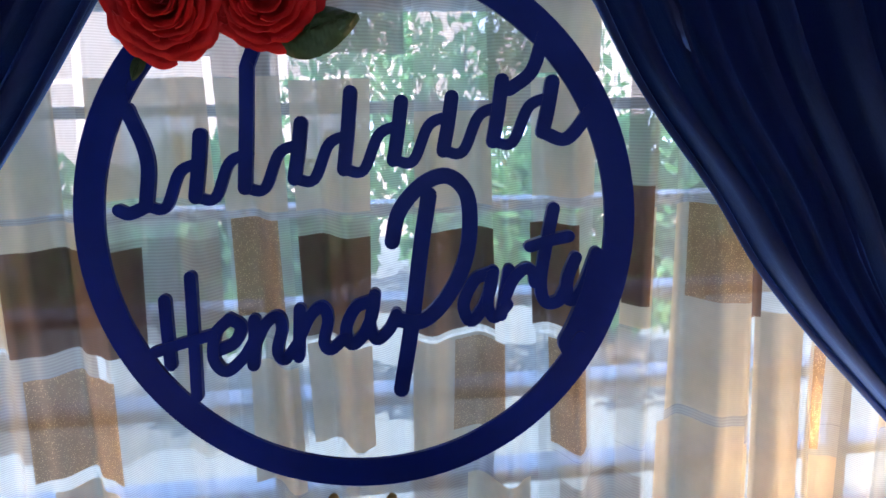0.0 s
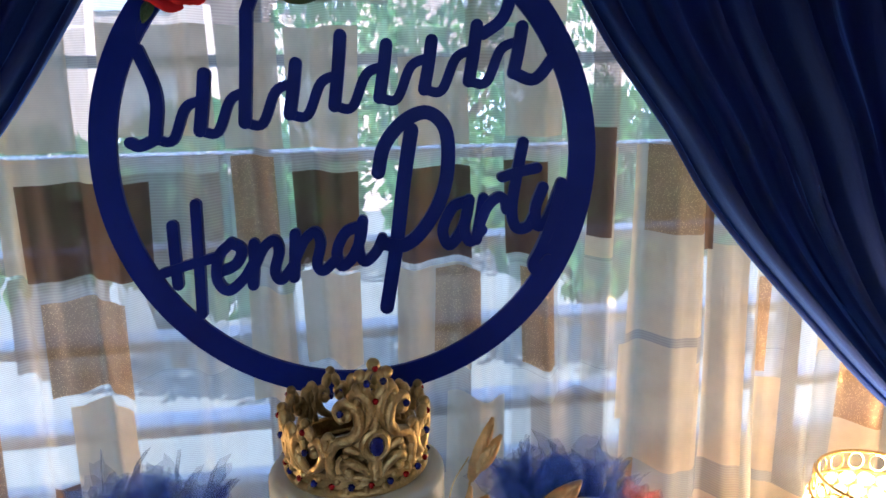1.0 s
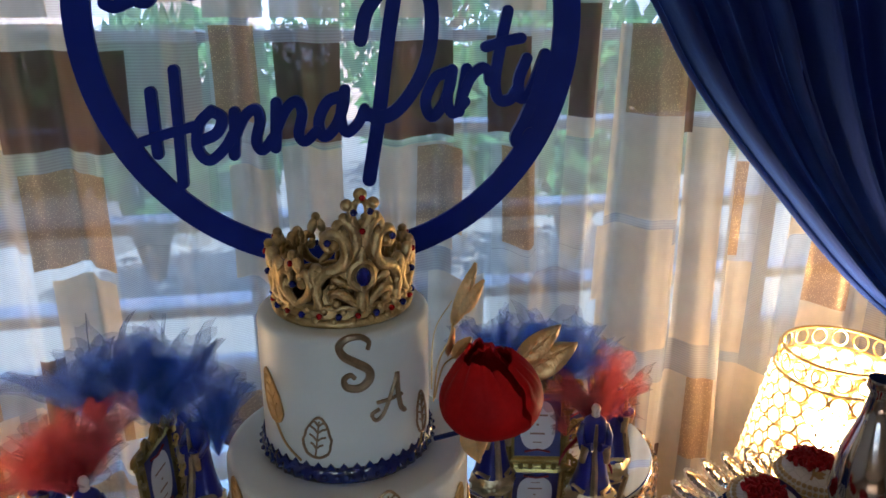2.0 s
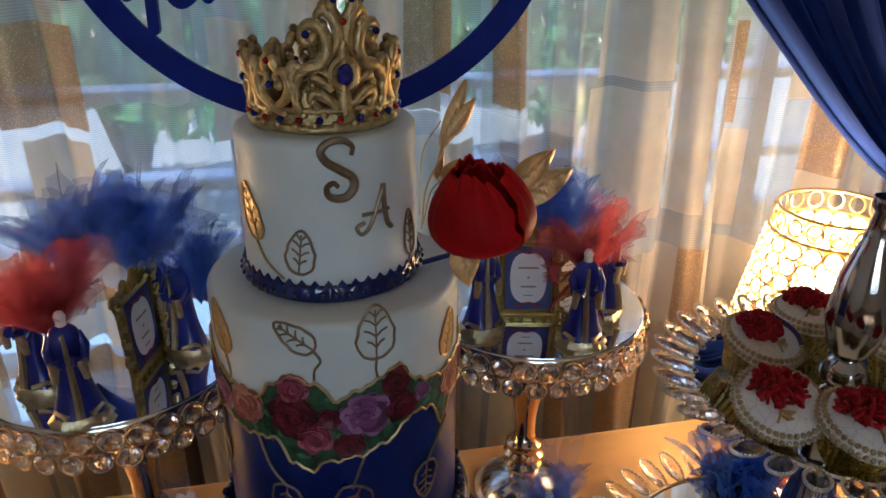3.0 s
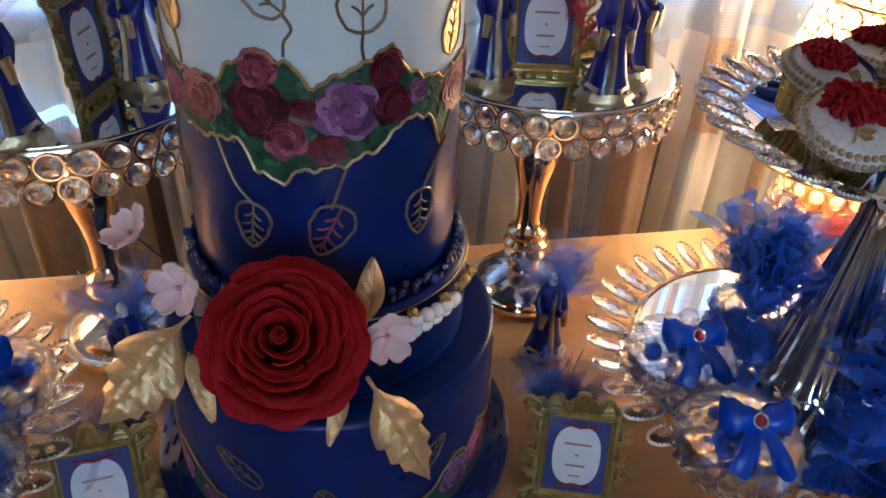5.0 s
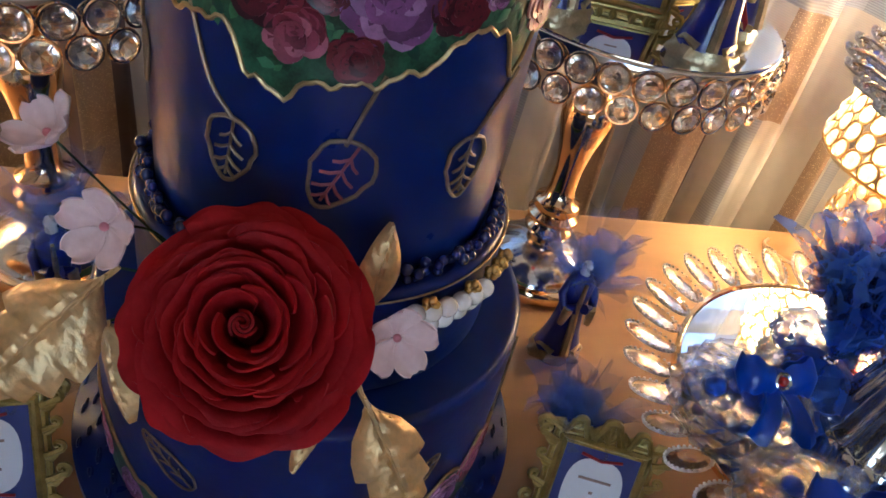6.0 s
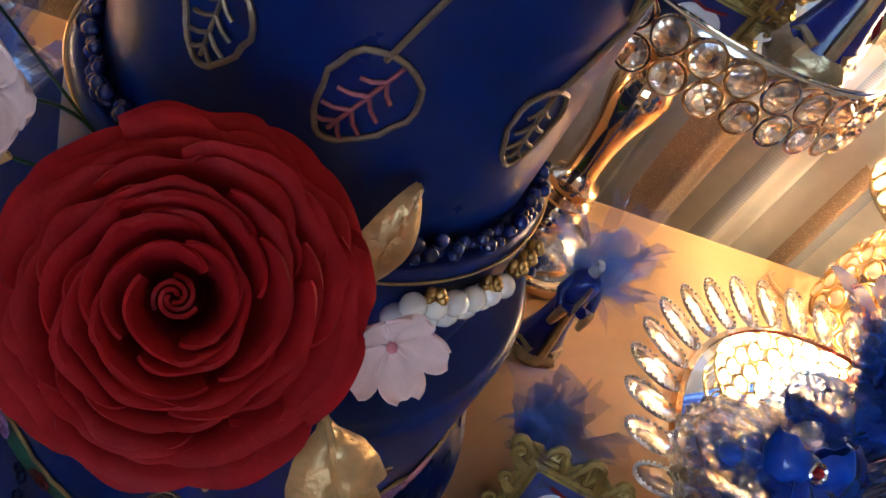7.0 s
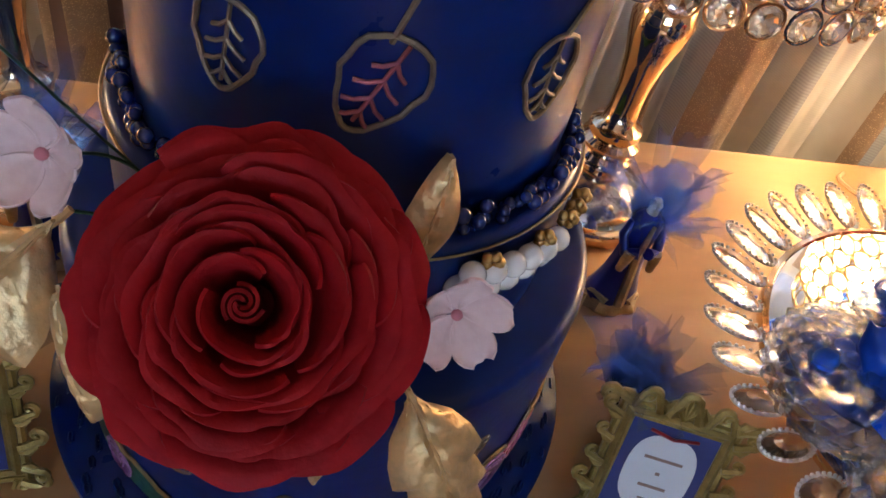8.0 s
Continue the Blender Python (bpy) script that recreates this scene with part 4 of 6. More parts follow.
# ---- crown ----
def crown():
    ob = thing("crown", "antique gold filigree crown with red and blue stones", "crown", at=Matrix.Translation((CX, CY, TABLE_Z + Z_T1)))
    rc = 0.0555
    band = Shape()
    for z, r in ((0.004, 0.0036), (0.0175, 0.0026)):
        band.tube([(rc * math.cos(2 * math.pi * i / 72), rc * math.sin(2 * math.pi * i / 72), z) for i in range(72)], r, 8, True)
    band.lathe([(rc - 0.002, 0.003), (rc + 0.0002, 0.004), (rc - 0.0005, 0.017), (rc - 0.002, 0.018), (rc - 0.0035, 0.01), (rc - 0.002, 0.003)], 72)
    for i in range(48):
        a = 2 * math.pi * (i + 0.5) / 48
        band.ball(((rc + 0.001) * math.cos(a), (rc + 0.001) * math.sin(a), 0.011 + 0.0042 * (-1) ** i), 0.0032, 7, 5)
    part("band", band, ANTIQUE, ob)
    gem_r, gem_b = Shape().ball((0, 0, 0), 0.0026, 8, 4).mesh("stone", RED_GEM, False), Shape().ball((0, 0, 0), 0.003, 8, 4).mesh("stone", BLUE_GEM, False)
    for i in range(24):
        a = 2 * math.pi * i / 24
        part("stone", gem_r if i % 2 else gem_b, None, ob, at=Matrix.Translation(((rc + 0.0025) * math.cos(a), (rc + 0.0025) * math.sin(a), 0.011)))

    def wrap(ang):
        th = radians(ang)

        def w(x, z, lift=0.0):
            rr = rc + 0.05 * max(0.0, z - 0.02) + lift
            return (rr * math.cos(th + x / rc), rr * math.sin(th + x / rc), z)
        return w

    def scroll(w, line, thick, wide=1.0, tall=1.0):
        """A pair of mirrored cast scrolls, each swelling in the middle and ending in a small bead."""
        for f in (-1, 1):
            pts = spline([w(f * x * wide, 0.018 + (z - 0.018) * tall, 0.0006) for x, z in line], 5)
            s = Shape().tube(pts, lambda q: thick * (0.72 + 0.5 * math.sin(math.pi * min(1.0, 1.25 * q))), 8)
            part("filigree", s.ball(pts[-1], thick * 1.15, 8, 6), ANTIQUE, ob)

    # tall front: broad outward scrolls, a small pair below and above, a looped tip
    w = wrap(-71)
    scroll(w, [(0.032, 0.018), (0.035, 0.032), (0.028, 0.046), (0.016, 0.051), (0.0105, 0.061), (0.0135, 0.075), (0.022, 0.0785), (0.027, 0.072), (0.0235, 0.0655), (0.0195, 0.069)], 0.0042)
    scroll(w, [(0.004, 0.019), (0.012, 0.027), (0.02, 0.031), (0.024, 0.026), (0.02, 0.0215)], 0.0036)
    scroll(w, [(0.012, 0.038), (0.02, 0.042), (0.022, 0.036)], 0.003)
    scroll(w, [(0.009, 0.055), (0.0035, 0.066), (0.0045, 0.079), (0.0115, 0.088), (0.0165, 0.083), (0.013, 0.078)], 0.0036)
    scroll(w, [(0.0, 0.079), (0.0065, 0.089), (0.005, 0.099), (0.0, 0.105)], 0.0034)
    web = [(-0.03, 0.018), (0.03, 0.018), (0.031, 0.03), (0.02, 0.043), (0.011, 0.05), (0.008, 0.064), (0.0, 0.07), (-0.008, 0.064), (-0.011, 0.05), (-0.02, 0.043), (-0.031, 0.03)]
    back = Shape().add([w(0, 0.036, -0.0005)] + [w(x, z, -0.0005) for x, z in web] + [w(0, 0.036, -0.003)] + [w(x, z, -0.003) for x, z in web],
                       [(0, 1 + i, 1 + (i + 1) % 11) for i in range(11)] + [(12, 13 + (i + 1) % 11, 13 + i) for i in range(11)] + [(1 + i, 13 + i, 13 + (i + 1) % 11, 1 + (i + 1) % 11) for i in range(11)])
    part("web", back, ANTIQUE, ob, "cast gold web behind the front scrolls", smooth=False)
    for x, z, r in ((0, 0.1075, 0.0052), (-0.0095, 0.1, 0.0048), (0.0095, 0.1, 0.0048), (-0.0115, 0.09, 0.0044), (0.0115, 0.09, 0.0044)):
        part("bead", Shape().ball(w(x, z, 0.0), r, 10, 7), ANTIQUE, ob)
    part("bezel", Shape().tube([w(0.0085 * math.cos(q), 0.044 + 0.0105 * math.sin(q), 0.002) for q in [2 * math.pi * k / 20 for k in range(20)]], 0.0034, 7, True), ANTIQUE, ob)
    part("boss", Shape().tube([w(0, z, 0.0) for z in (0.018, 0.028, 0.036, 0.05, 0.06, 0.068)], lambda q: 0.0062 - 0.002 * q, 8), ANTIQUE, ob)
    stone = Matrix.Translation(w(0, 0.044, 0.0055)) @ pose(0, 0, 0, 0, 0, 14) @ Matrix.Diagonal((1.0, 0.6, 1.35, 1))
    part("large_stone", Shape().ball((0, 0, 0), 0.0058, 10, 6), BLUE_GEM, ob, "large blue stone", at=stone, smooth=False)
    for x, z, gem in ((0, 0.08, gem_r), (-0.0055, 0.095, gem_b), (0.0055, 0.095, gem_b), (-0.0235, 0.072, gem_b), (0.0235, 0.072, gem_b), (0, 0.106, gem_r)):
        part("stone", gem, None, ob, at=Matrix.Translation(w(x, z, 0.0042)))
    # lower motifs round the rest
    for k, ang in enumerate((-125, -17, 27, 71, 115, 159, 197)):
        w = wrap(ang)
        tall = 1.0 + 0.06 * math.sin(2.1 * k)
        scroll(w, [(0.001, 0.019), (0.009, 0.026), (0.0125, 0.036), (0.009, 0.045), (0.0035, 0.042), (0.0055, 0.036)], 0.0037, 1.15, tall)
        scroll(w, [(0.017, 0.018), (0.019, 0.03), (0.016, 0.043), (0.0185, 0.051), (0.023, 0.047), (0.021, 0.042)], 0.0035, 1.0, tall)
        scroll(w, [(0.006, 0.045), (0.003, 0.053), (0.0, 0.059)], 0.0036, 1.0, tall)
        part("stone", gem_b, None, ob, at=Matrix.Translation(w(0, 0.036, 0.004)))
        part("stone", gem_r, None, ob, at=Matrix.Translation(w(0, 0.053, 0.0042)))


crown()

# ---- sugar flowers on the cake ----
rose("sugar_rose", "large deep red sugar rose leaning on the cake tiers", aim((-0.065, 0.218, 1.003), (0.02, -0.63, 0.77), 20), 0.0552, 0.05, 8, RED_PETAL, 2)
blossom("small pale pink sugar blossom beside the red rose", aim((0.003, 0.227, 1.003), (0.25, -0.9, 0.35)), 0.0185, 1)
blossom("pale pink sugar blossom on a wire", aim((-0.13, 0.232, 1.043), (-0.25, -0.85, 0.4)), 0.0178, 2, (-0.105, 0.278, 0.985))
blossom("pale pink sugar blossom on a wire", aim((-0.169, 0.277, 1.055), (-0.45, -0.25, 0.85)), 0.0185, 3, (-0.115, 0.284, 0.985))
gold_leaf("gilded sugar leaf upright behind the rose", (-0.011, 0.258, 0.99), (-0.006, 0.273, 1.036), (0.3, -0.9, 0.3), 0.022, seed=1)
gold_leaf("gilded maple-shaped sugar leaf below the rose", (-0.009, 0.224, 0.962), (0.033, 0.2, 0.886), (0.35, -0.85, 0.4), 0.042, 3, seed=2)
gold_leaf("narrow gilded sugar leaf below the rose", (-0.027, 0.219, 0.967), (-0.0385, 0.195, 0.931), (0.4, -0.9, 0.2), 0.015, seed=3)
gold_leaf("large gilded sugar leaf with lobed rim", (-0.132, 0.234, 1.013), (-0.186, 0.2, 0.955), (-0.25, -0.8, 0.5), 0.056, 3, seed=4, foot=(-0.105, 0.275, 0.98))
gold_leaf("small gilded sugar leaf under the rose", (-0.127, 0.216, 0.998), (-0.113, 0.195, 0.958), (-0.5, -0.8, 0.2), 0.022, seed=5, foot=(-0.09, 0.262, 0.985))


def pearl_spray():
    ob = thing("pearl_spray", "spray of white sugar berries with small gold buds", "decoration", at=Matrix.Identity(4))
    for i in range(9):
        a = radians(-62 + 5.2 * i)
        c = (CX + (R3 + 0.005) * math.cos(a), CY + (R3 + 0.005) * math.sin(a))
        if i < 6:
            part("white_berry", Shape().ball((c[0], c[1], 0.962 + 0.0005 * i), 0.0085 - 0.0004 * i, 12, 8, squash=0.85), PEARL, ob)
            part("white_berry", Shape().ball((c[0] + 0.002, c[1] - 0.002, 0.975 - 0.0012 * i), 0.0062, 12, 8), PEARL, ob)
        if i in (1, 4, 6, 7, 8):
            for k in range(5):
                part("gold_bud", Shape().ball((c[0] + 0.003 * math.cos(k * 1.3), c[1] - 0.003, 0.981 - 0.001 * i + 0.003 * math.sin(k * 1.3)), 0.0028, 8, 5), GOLD, ob)


pearl_spray()


def poppy():
    """Half-open red flower, rounder than tall, its ragged rims parting in front, on a wire at the side of the top tier."""
    ob = thing("sugar_poppy", "large half-open red sugar poppy on a wire beside the top tier", "flower", at=Matrix.Translation((0.08, 0.35, 1.258)) @ pose(0, 0, 0, 2, -8, 18))
    for k, (mid, half, size, flare, tall) in enumerate(((-150, 1.32, 1.0, 0.0, 1.0), (-8, 1.02, 1.0, 0.1, 0.93), (92, 1.3, 0.95, 0.0, 1.0), (60, 1.0, 0.7, 0.0, 0.95), (-110, 0.8, 0.62, 0.0, 0.8))):
        def fn(u, v):
            s = 2 * u - 1
            rim = 1 - 0.1 * s * s + 0.028 * math.sin(6 * s + k) + 0.022 * math.sin(15 * s + 2 * k) + 0.012 * math.sin(31 * s + k)
            r = 0.0425 * size * (0.08 + 0.92 * math.sin(math.pi * (0.07 + 0.83 * v ** 0.62)) ** 0.75) * (1 + 0.012 * math.sin(6 * s + 3 * v + k) + 0.006 * math.sin(17 * s + 2 * k) * v) * (1 + flare * v)
            a = s * half * (1.12 - 0.2 * v + 0.05 * math.sin(11 * v + 2 * k) + 0.03 * math.sin(23 * v + k))
            return (r * math.cos(a), r * math.sin(a), 0.068 * tall * v * rim)
        part("petal", Shape().slab(fn, 40, 18, 0.0016), RED_POPPY, ob, at=pose(0, 0, 0.0004 * k, 0, 0, mid))
    part("stalk", Shape().tube([(0, 0, 0.004), (-0.014, 0.004, -0.004), (-0.048, 0.02, -0.012)], 0.0022, 6), BLUE_ICING, ob)


poppy()
gold_leaf("gilded leaf behind the red poppy", (0.112, 0.4, 1.275), (0.166, 0.41, 1.3), (0, -0.7, 0.7), 0.03, seed=7)
gold_leaf("gilded leaf behind the red poppy", (0.108, 0.4, 1.285), (0.15, 0.412, 1.318), (0, -0.8, 0.5), 0.022, seed=8)
gold_leaf("gilded leaf under the red poppy", (0.062, 0.345, 1.262), (0.068, 0.345, 1.222), (0.2, -0.9, 0.2), 0.026, seed=9)
gold_leaf("gilded feather-shaped leaf on a wire", (0.051, 0.412, 1.322), (0.071, 0.42, 1.378), (0.4, -0.9, 0.1), 0.017, seed=10)
gold_leaf("gilded leaf on a wire", (0.056, 0.408, 1.332), (0.079, 0.418, 1.362), (0.3, -0.9, 0.2), 0.014, seed=11)
gold_leaf("small gilded leaf on a wire", (0.05, 0.395, 1.297), (0.066, 0.398, 1.315), (0.2, -0.9, 0.3), 0.014, seed=12)
gold_leaf("small gilded leaf on a wire", (0.045, 0.395, 1.3), (0.05, 0.398, 1.325), (0.6, -0.7, 0.3), 0.009, seed=13)
for line, thin in (([(0.032, 0.392, 1.255), (0.036, 0.395, 1.29), (0.046, 0.402, 1.31), (0.052, 0.41, 1.325)], 0.0008), ([(0.033, 0.39, 1.26), (0.04, 0.393, 1.288), (0.05, 0.395, 1.298)], 0.0008),
                   ([(0.03, 0.388, 1.27), (0.033, 0.398, 1.32), (0.05, 0.412, 1.345)], 0.0006)):
    tagged(part("leaf_wire", Shape().tube(spline(line, 5), thin, 5), GOLD), "thin gold wire carrying a gilded leaf beside the cake", "wire", "gold leaf wires")

# ---- sign ----
SIGN = (-0.0745, 0.76, 1.572)
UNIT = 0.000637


def stroke(s, pts, half, y0, y1):
    """A flat band with round ends along points in the sign's plane, cut from sheet."""
    n = len(pts)
    P = [Vector((p[0], p[1])) for p in pts]
    left, right = [], []
    for i in range(n):
        d = (P[min(i + 1, n - 1)] - P[max(i - 1, 0)]).normalized()
        nrm = Vector((-d.y, d.x)) * half
        left.append(P[i] + nrm)
        right.append(P[i] - nrm)

    def cap(c, d, sign):
        a0 = math.atan2(d.x * sign, -d.y * sign)
        return [c + Vector((math.cos(a0 - math.pi * k / 6), math.sin(a0 - math.pi * k / 6))) * half for k in range(1, 6)]

    d1, d0 = (P[-1] - P[-2]).normalized(), (P[1] - P[0]).normalized()
    ring = left + cap(P[-1], d1, 1) + right[::-1] + cap(P[0], d0, -1)
    m = len(ring)
    verts = [(p.x, y0, p.y) for p in ring] + [(p.x, y1, p.y) for p in ring]
    faces = []
    for off in (0, m):
        for i in range(n - 1):
            a, b, c, d = i, i + 1, n + 5 + n - 2 - i, n + 5 + n - 1 - i
            faces.append((off + a, off + b, off + c, off + d))
        faces.append(tuple(off + q for q in [n - 1] + list(range(n, n + 5)) + [n + 5]))
        faces.append(tuple(off + q for q in [2 * n + 4] + list(range(2 * n + 5, m)) + [0]))
    faces += [(i, (i + 1) % m, m + (i + 1) % m, m + i) for i in range(m)]
    return s.add(verts, faces)


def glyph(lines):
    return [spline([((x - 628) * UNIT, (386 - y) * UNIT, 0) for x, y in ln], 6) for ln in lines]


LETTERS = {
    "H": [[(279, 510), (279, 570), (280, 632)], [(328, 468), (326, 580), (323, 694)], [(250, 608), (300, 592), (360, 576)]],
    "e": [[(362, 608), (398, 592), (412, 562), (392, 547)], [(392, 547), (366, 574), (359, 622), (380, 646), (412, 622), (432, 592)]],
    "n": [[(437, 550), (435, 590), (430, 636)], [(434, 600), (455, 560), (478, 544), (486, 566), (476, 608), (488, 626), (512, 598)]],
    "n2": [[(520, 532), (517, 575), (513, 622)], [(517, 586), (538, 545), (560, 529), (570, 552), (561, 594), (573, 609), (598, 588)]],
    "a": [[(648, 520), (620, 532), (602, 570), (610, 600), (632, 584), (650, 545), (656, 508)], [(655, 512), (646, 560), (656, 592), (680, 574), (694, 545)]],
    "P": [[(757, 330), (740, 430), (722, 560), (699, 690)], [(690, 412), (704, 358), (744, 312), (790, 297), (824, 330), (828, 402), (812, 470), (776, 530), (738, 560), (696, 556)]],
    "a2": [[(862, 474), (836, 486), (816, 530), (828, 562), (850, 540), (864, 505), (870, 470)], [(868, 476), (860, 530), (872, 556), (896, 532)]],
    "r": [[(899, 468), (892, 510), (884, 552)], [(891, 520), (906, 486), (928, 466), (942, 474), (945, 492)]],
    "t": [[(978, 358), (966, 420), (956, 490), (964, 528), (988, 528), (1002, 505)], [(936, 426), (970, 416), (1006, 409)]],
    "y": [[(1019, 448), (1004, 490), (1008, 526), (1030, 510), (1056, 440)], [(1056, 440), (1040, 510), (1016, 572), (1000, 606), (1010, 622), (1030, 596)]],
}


def party_sign():
    ob = thing("hoop_sign", "round royal blue cut-out sign hanging before the curtain", "sign", at=Matrix.Translation(SIGN))
    ro, ri, n = 0.3155, 0.2815, 128
    prof = [(ro, -0.003), (ro, 0.003), (ri, 0.003), (ri, -0.003)]
    hoop = Shape().grid(lambda u, v: (prof[int(v * 4 + 0.5) % 4][0] * math.cos(2 * math.pi * u), prof[int(v * 4 + 0.5) % 4][1], prof[int(v * 4 + 0.5) % 4][0] * math.sin(2 * math.pi * u)), n, 4, close=True)
    part("hoop", hoop, SIGN_BLUE, ob, angle=30)
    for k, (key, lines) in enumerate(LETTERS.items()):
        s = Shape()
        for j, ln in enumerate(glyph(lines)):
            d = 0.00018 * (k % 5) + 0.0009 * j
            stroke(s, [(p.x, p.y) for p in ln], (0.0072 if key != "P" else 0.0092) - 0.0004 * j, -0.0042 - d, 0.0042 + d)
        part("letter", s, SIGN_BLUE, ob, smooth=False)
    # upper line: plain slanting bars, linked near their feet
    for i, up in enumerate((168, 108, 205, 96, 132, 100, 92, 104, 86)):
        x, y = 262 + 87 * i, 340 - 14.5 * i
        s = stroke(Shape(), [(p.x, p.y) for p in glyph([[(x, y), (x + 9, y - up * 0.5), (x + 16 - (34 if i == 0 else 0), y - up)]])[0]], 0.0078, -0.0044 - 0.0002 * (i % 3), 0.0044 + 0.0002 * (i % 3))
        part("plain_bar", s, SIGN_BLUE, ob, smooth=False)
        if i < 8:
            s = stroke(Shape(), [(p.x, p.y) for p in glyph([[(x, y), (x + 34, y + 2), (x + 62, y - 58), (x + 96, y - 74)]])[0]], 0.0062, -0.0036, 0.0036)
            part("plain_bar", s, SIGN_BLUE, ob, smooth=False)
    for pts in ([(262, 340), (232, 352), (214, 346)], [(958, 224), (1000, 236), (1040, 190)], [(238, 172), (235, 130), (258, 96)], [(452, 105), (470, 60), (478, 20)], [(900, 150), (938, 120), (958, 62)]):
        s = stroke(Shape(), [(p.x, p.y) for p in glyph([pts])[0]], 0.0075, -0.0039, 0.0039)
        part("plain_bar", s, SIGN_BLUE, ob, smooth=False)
    part("hanging_wire", Shape().tube([(-0.008, -0.004, 0.31), (-0.012, -0.004, 0.6), (-0.014, -0.004, 0.925)], 0.0005, 5), SILVER, ob)


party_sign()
rose("silk_rose", "red silk rose fixed at the top of the hoop sign", aim((-0.258, 0.748, 1.822), (-0.05, -0.95, -0.1)), 0.068, 0.05, 6, RED_SILK, 21, "red silk roses on the sign")
rose("silk_rose", "red silk rose fixed at the top of the hoop sign", aim((-0.16, 0.748, 1.826), (0.1, -0.95, -0.15)), 0.06, 0.045, 5, RED_SILK, 22, "red silk roses on the sign")
rose("silk_rose", "red silk rose fixed at the top of the hoop sign", aim((-0.108, 0.752, 1.874), (0.2, -0.95, -0.1)), 0.055, 0.04, 5, RED_SILK, 23, "red silk roses on the sign")
gold_leaf("dark green silk leaf beside the red roses", (-0.15, 0.745, 1.776), (-0.062, 0.738, 1.8), (0.1, -0.9, 0.4), 0.06, seed=30, name="silk_leaf", mat=GREEN_LEAF)
gold_leaf("dark green silk leaf beside the red roses", (-0.295, 0.75, 1.765), (-0.305, 0.745, 1.738), (0.1, -0.9, 0.1), 0.014, seed=31, name="silk_leaf", mat=GREEN_LEAF)

# ---- crystal-fringed cake stands ----
FACET = Shape().lathe([(0.0001, -0.0062), (0.0056, -0.0034), (0.0105, 0.0), (0.0105, 0.0008), (0.0069, 0.0038), (0.0001, 0.0038)], 8).mesh("drop_crystal", FOIL_GEM, False)
RING = Shape().tube([(0.0116 * math.cos(2 * math.pi * i / 22), 0.0116 * math.sin(2 * math.pi * i / 22), 0) for i in range(22)], 0.0012, 6, True).mesh("wire_ring", CHROME_GOLD)


def cake_stand(x, y, spin):
    ob = thing("cake_stand", "mirror-topped cake stand with rose gold stem and crystal fringe", "cake stand", at=Matrix.Translation((x, y, TABLE_Z)) @ pose(0, 0, 0, 0, 0, spin), group="mirror-topped cake stands")
    part("foot_rim", Shape().lathe([(0.0001, 0), (0.066, 0), (0.07, 0.003), (0.0705, 0.012), (0.068, 0.0165), (0.061, 0.0175)], 64), CHROME_GOLD, ob, "rose gold foot rim")
    part("foot", Shape().lathe([(0.0615, 0.016), (0.0605, 0.019), (0.056, 0.026), (0.045, 0.036), (0.03, 0.045), (0.018, 0.05), (0.0001, 0.05)], 64), SILVER, ob, "polished silver dome")
    part("stem", Shape().lathe([(1.18 * r, z) for r, z in [(0.017, 0.049), (0.0165, 0.053), (0.022, 0.058), (0.023, 0.064), (0.019, 0.069), (0.0235, 0.074), (0.024, 0.08), (0.019, 0.085), (0.0215, 0.09), (0.021, 0.096), (0.0135, 0.102), (0.012, 0.115),
                                (0.0125, 0.14), (0.016, 0.165), (0.0215, 0.19), (0.023, 0.203), (0.0195, 0.218), (0.013, 0.228), (0.02, 0.236), (0.022, 0.242), (0.014, 0.25), (0.014, 0.3)]], 48), CHROME_GOLD, ob)
    R, top = 0.14, 0.315
    part("plate", Shape().lathe([(0.0001, top - 0.02), (R - 0.006, top - 0.02), (R - 0.002, top - 0.016), (R - 0.001, top - 0.002), (R - 0.003, top)], 96), SILVER, ob)
    part("mirror_top", Shape().lathe([(R - 0.004, top - 0.001), (R - 0.0035, top + 0.0015), (0.0001, top + 0.0015)], 96), MIRROR, ob, "mirrored glass top")
    n = 34
    for row in range(2):
        for i in range(n):
            a = 2 * math.pi * (i + 0.5 * row) / n
            m = aim(((R + 0.003) * math.cos(a), (R + 0.003) * math.sin(a), top - 0.014 - 0.0222 * row), (math.cos(a), math.sin(a), 0.05))
            ring = part("wire_ring", RING, None, ob, at=m)
            part("drop_crystal", FACET, None, ring)
    return ob


cake_stand(0.187, 0.62, 12)
cake_stand(-0.302, 0.538, 40)
PLATE_Z = TABLE_Z + 0.3165

# ---- favours: figurines, tulle, frames ----
ROBE_BLUE = material("glazed_royal_blue", (0.012, 0.02, 0.22), rough=0.3, var=0.15, scale=50, coat=0.3)
FIGURE_GILT = material("figurine_gilt", (0.52, 0.42, 0.25), rough=0.35, metal=0.85, var=0.3, scale=90, bump=0.4, bscale=260)
RIBBON_RED = material("dark_red_ribbon", (0.28, 0.01, 0.02), rough=0.4, var=0.15, scale=60)
FRAME_GOLD = material("olive_gold_frame", (0.42, 0.33, 0.12), rough=0.36, metal=0.9, var=0.3, scale=90, bump=0.4, bscale=320)
CARD_WHITE = material("white_card", (0.74, 0.75, 0.78), rough=0.6, var=0.04, scale=30)
CARD_BLUE = material("navy_card", (0.02, 0.025, 0.16), rough=0.5, var=0.1, scale=30)
CARD_INK = material("brown_ink", (0.3, 0.2, 0.16), rough=0.6, var=0.1, scale=60)
BLUE_TULLE = material("blue_tulle", (0.11, 0.26, 1.0), rough=0.5, var=0.2, scale=30, passes=0.55, clear=0.72, sheen=0.4, sheen_tint=(0.4, 0.6, 1.0))
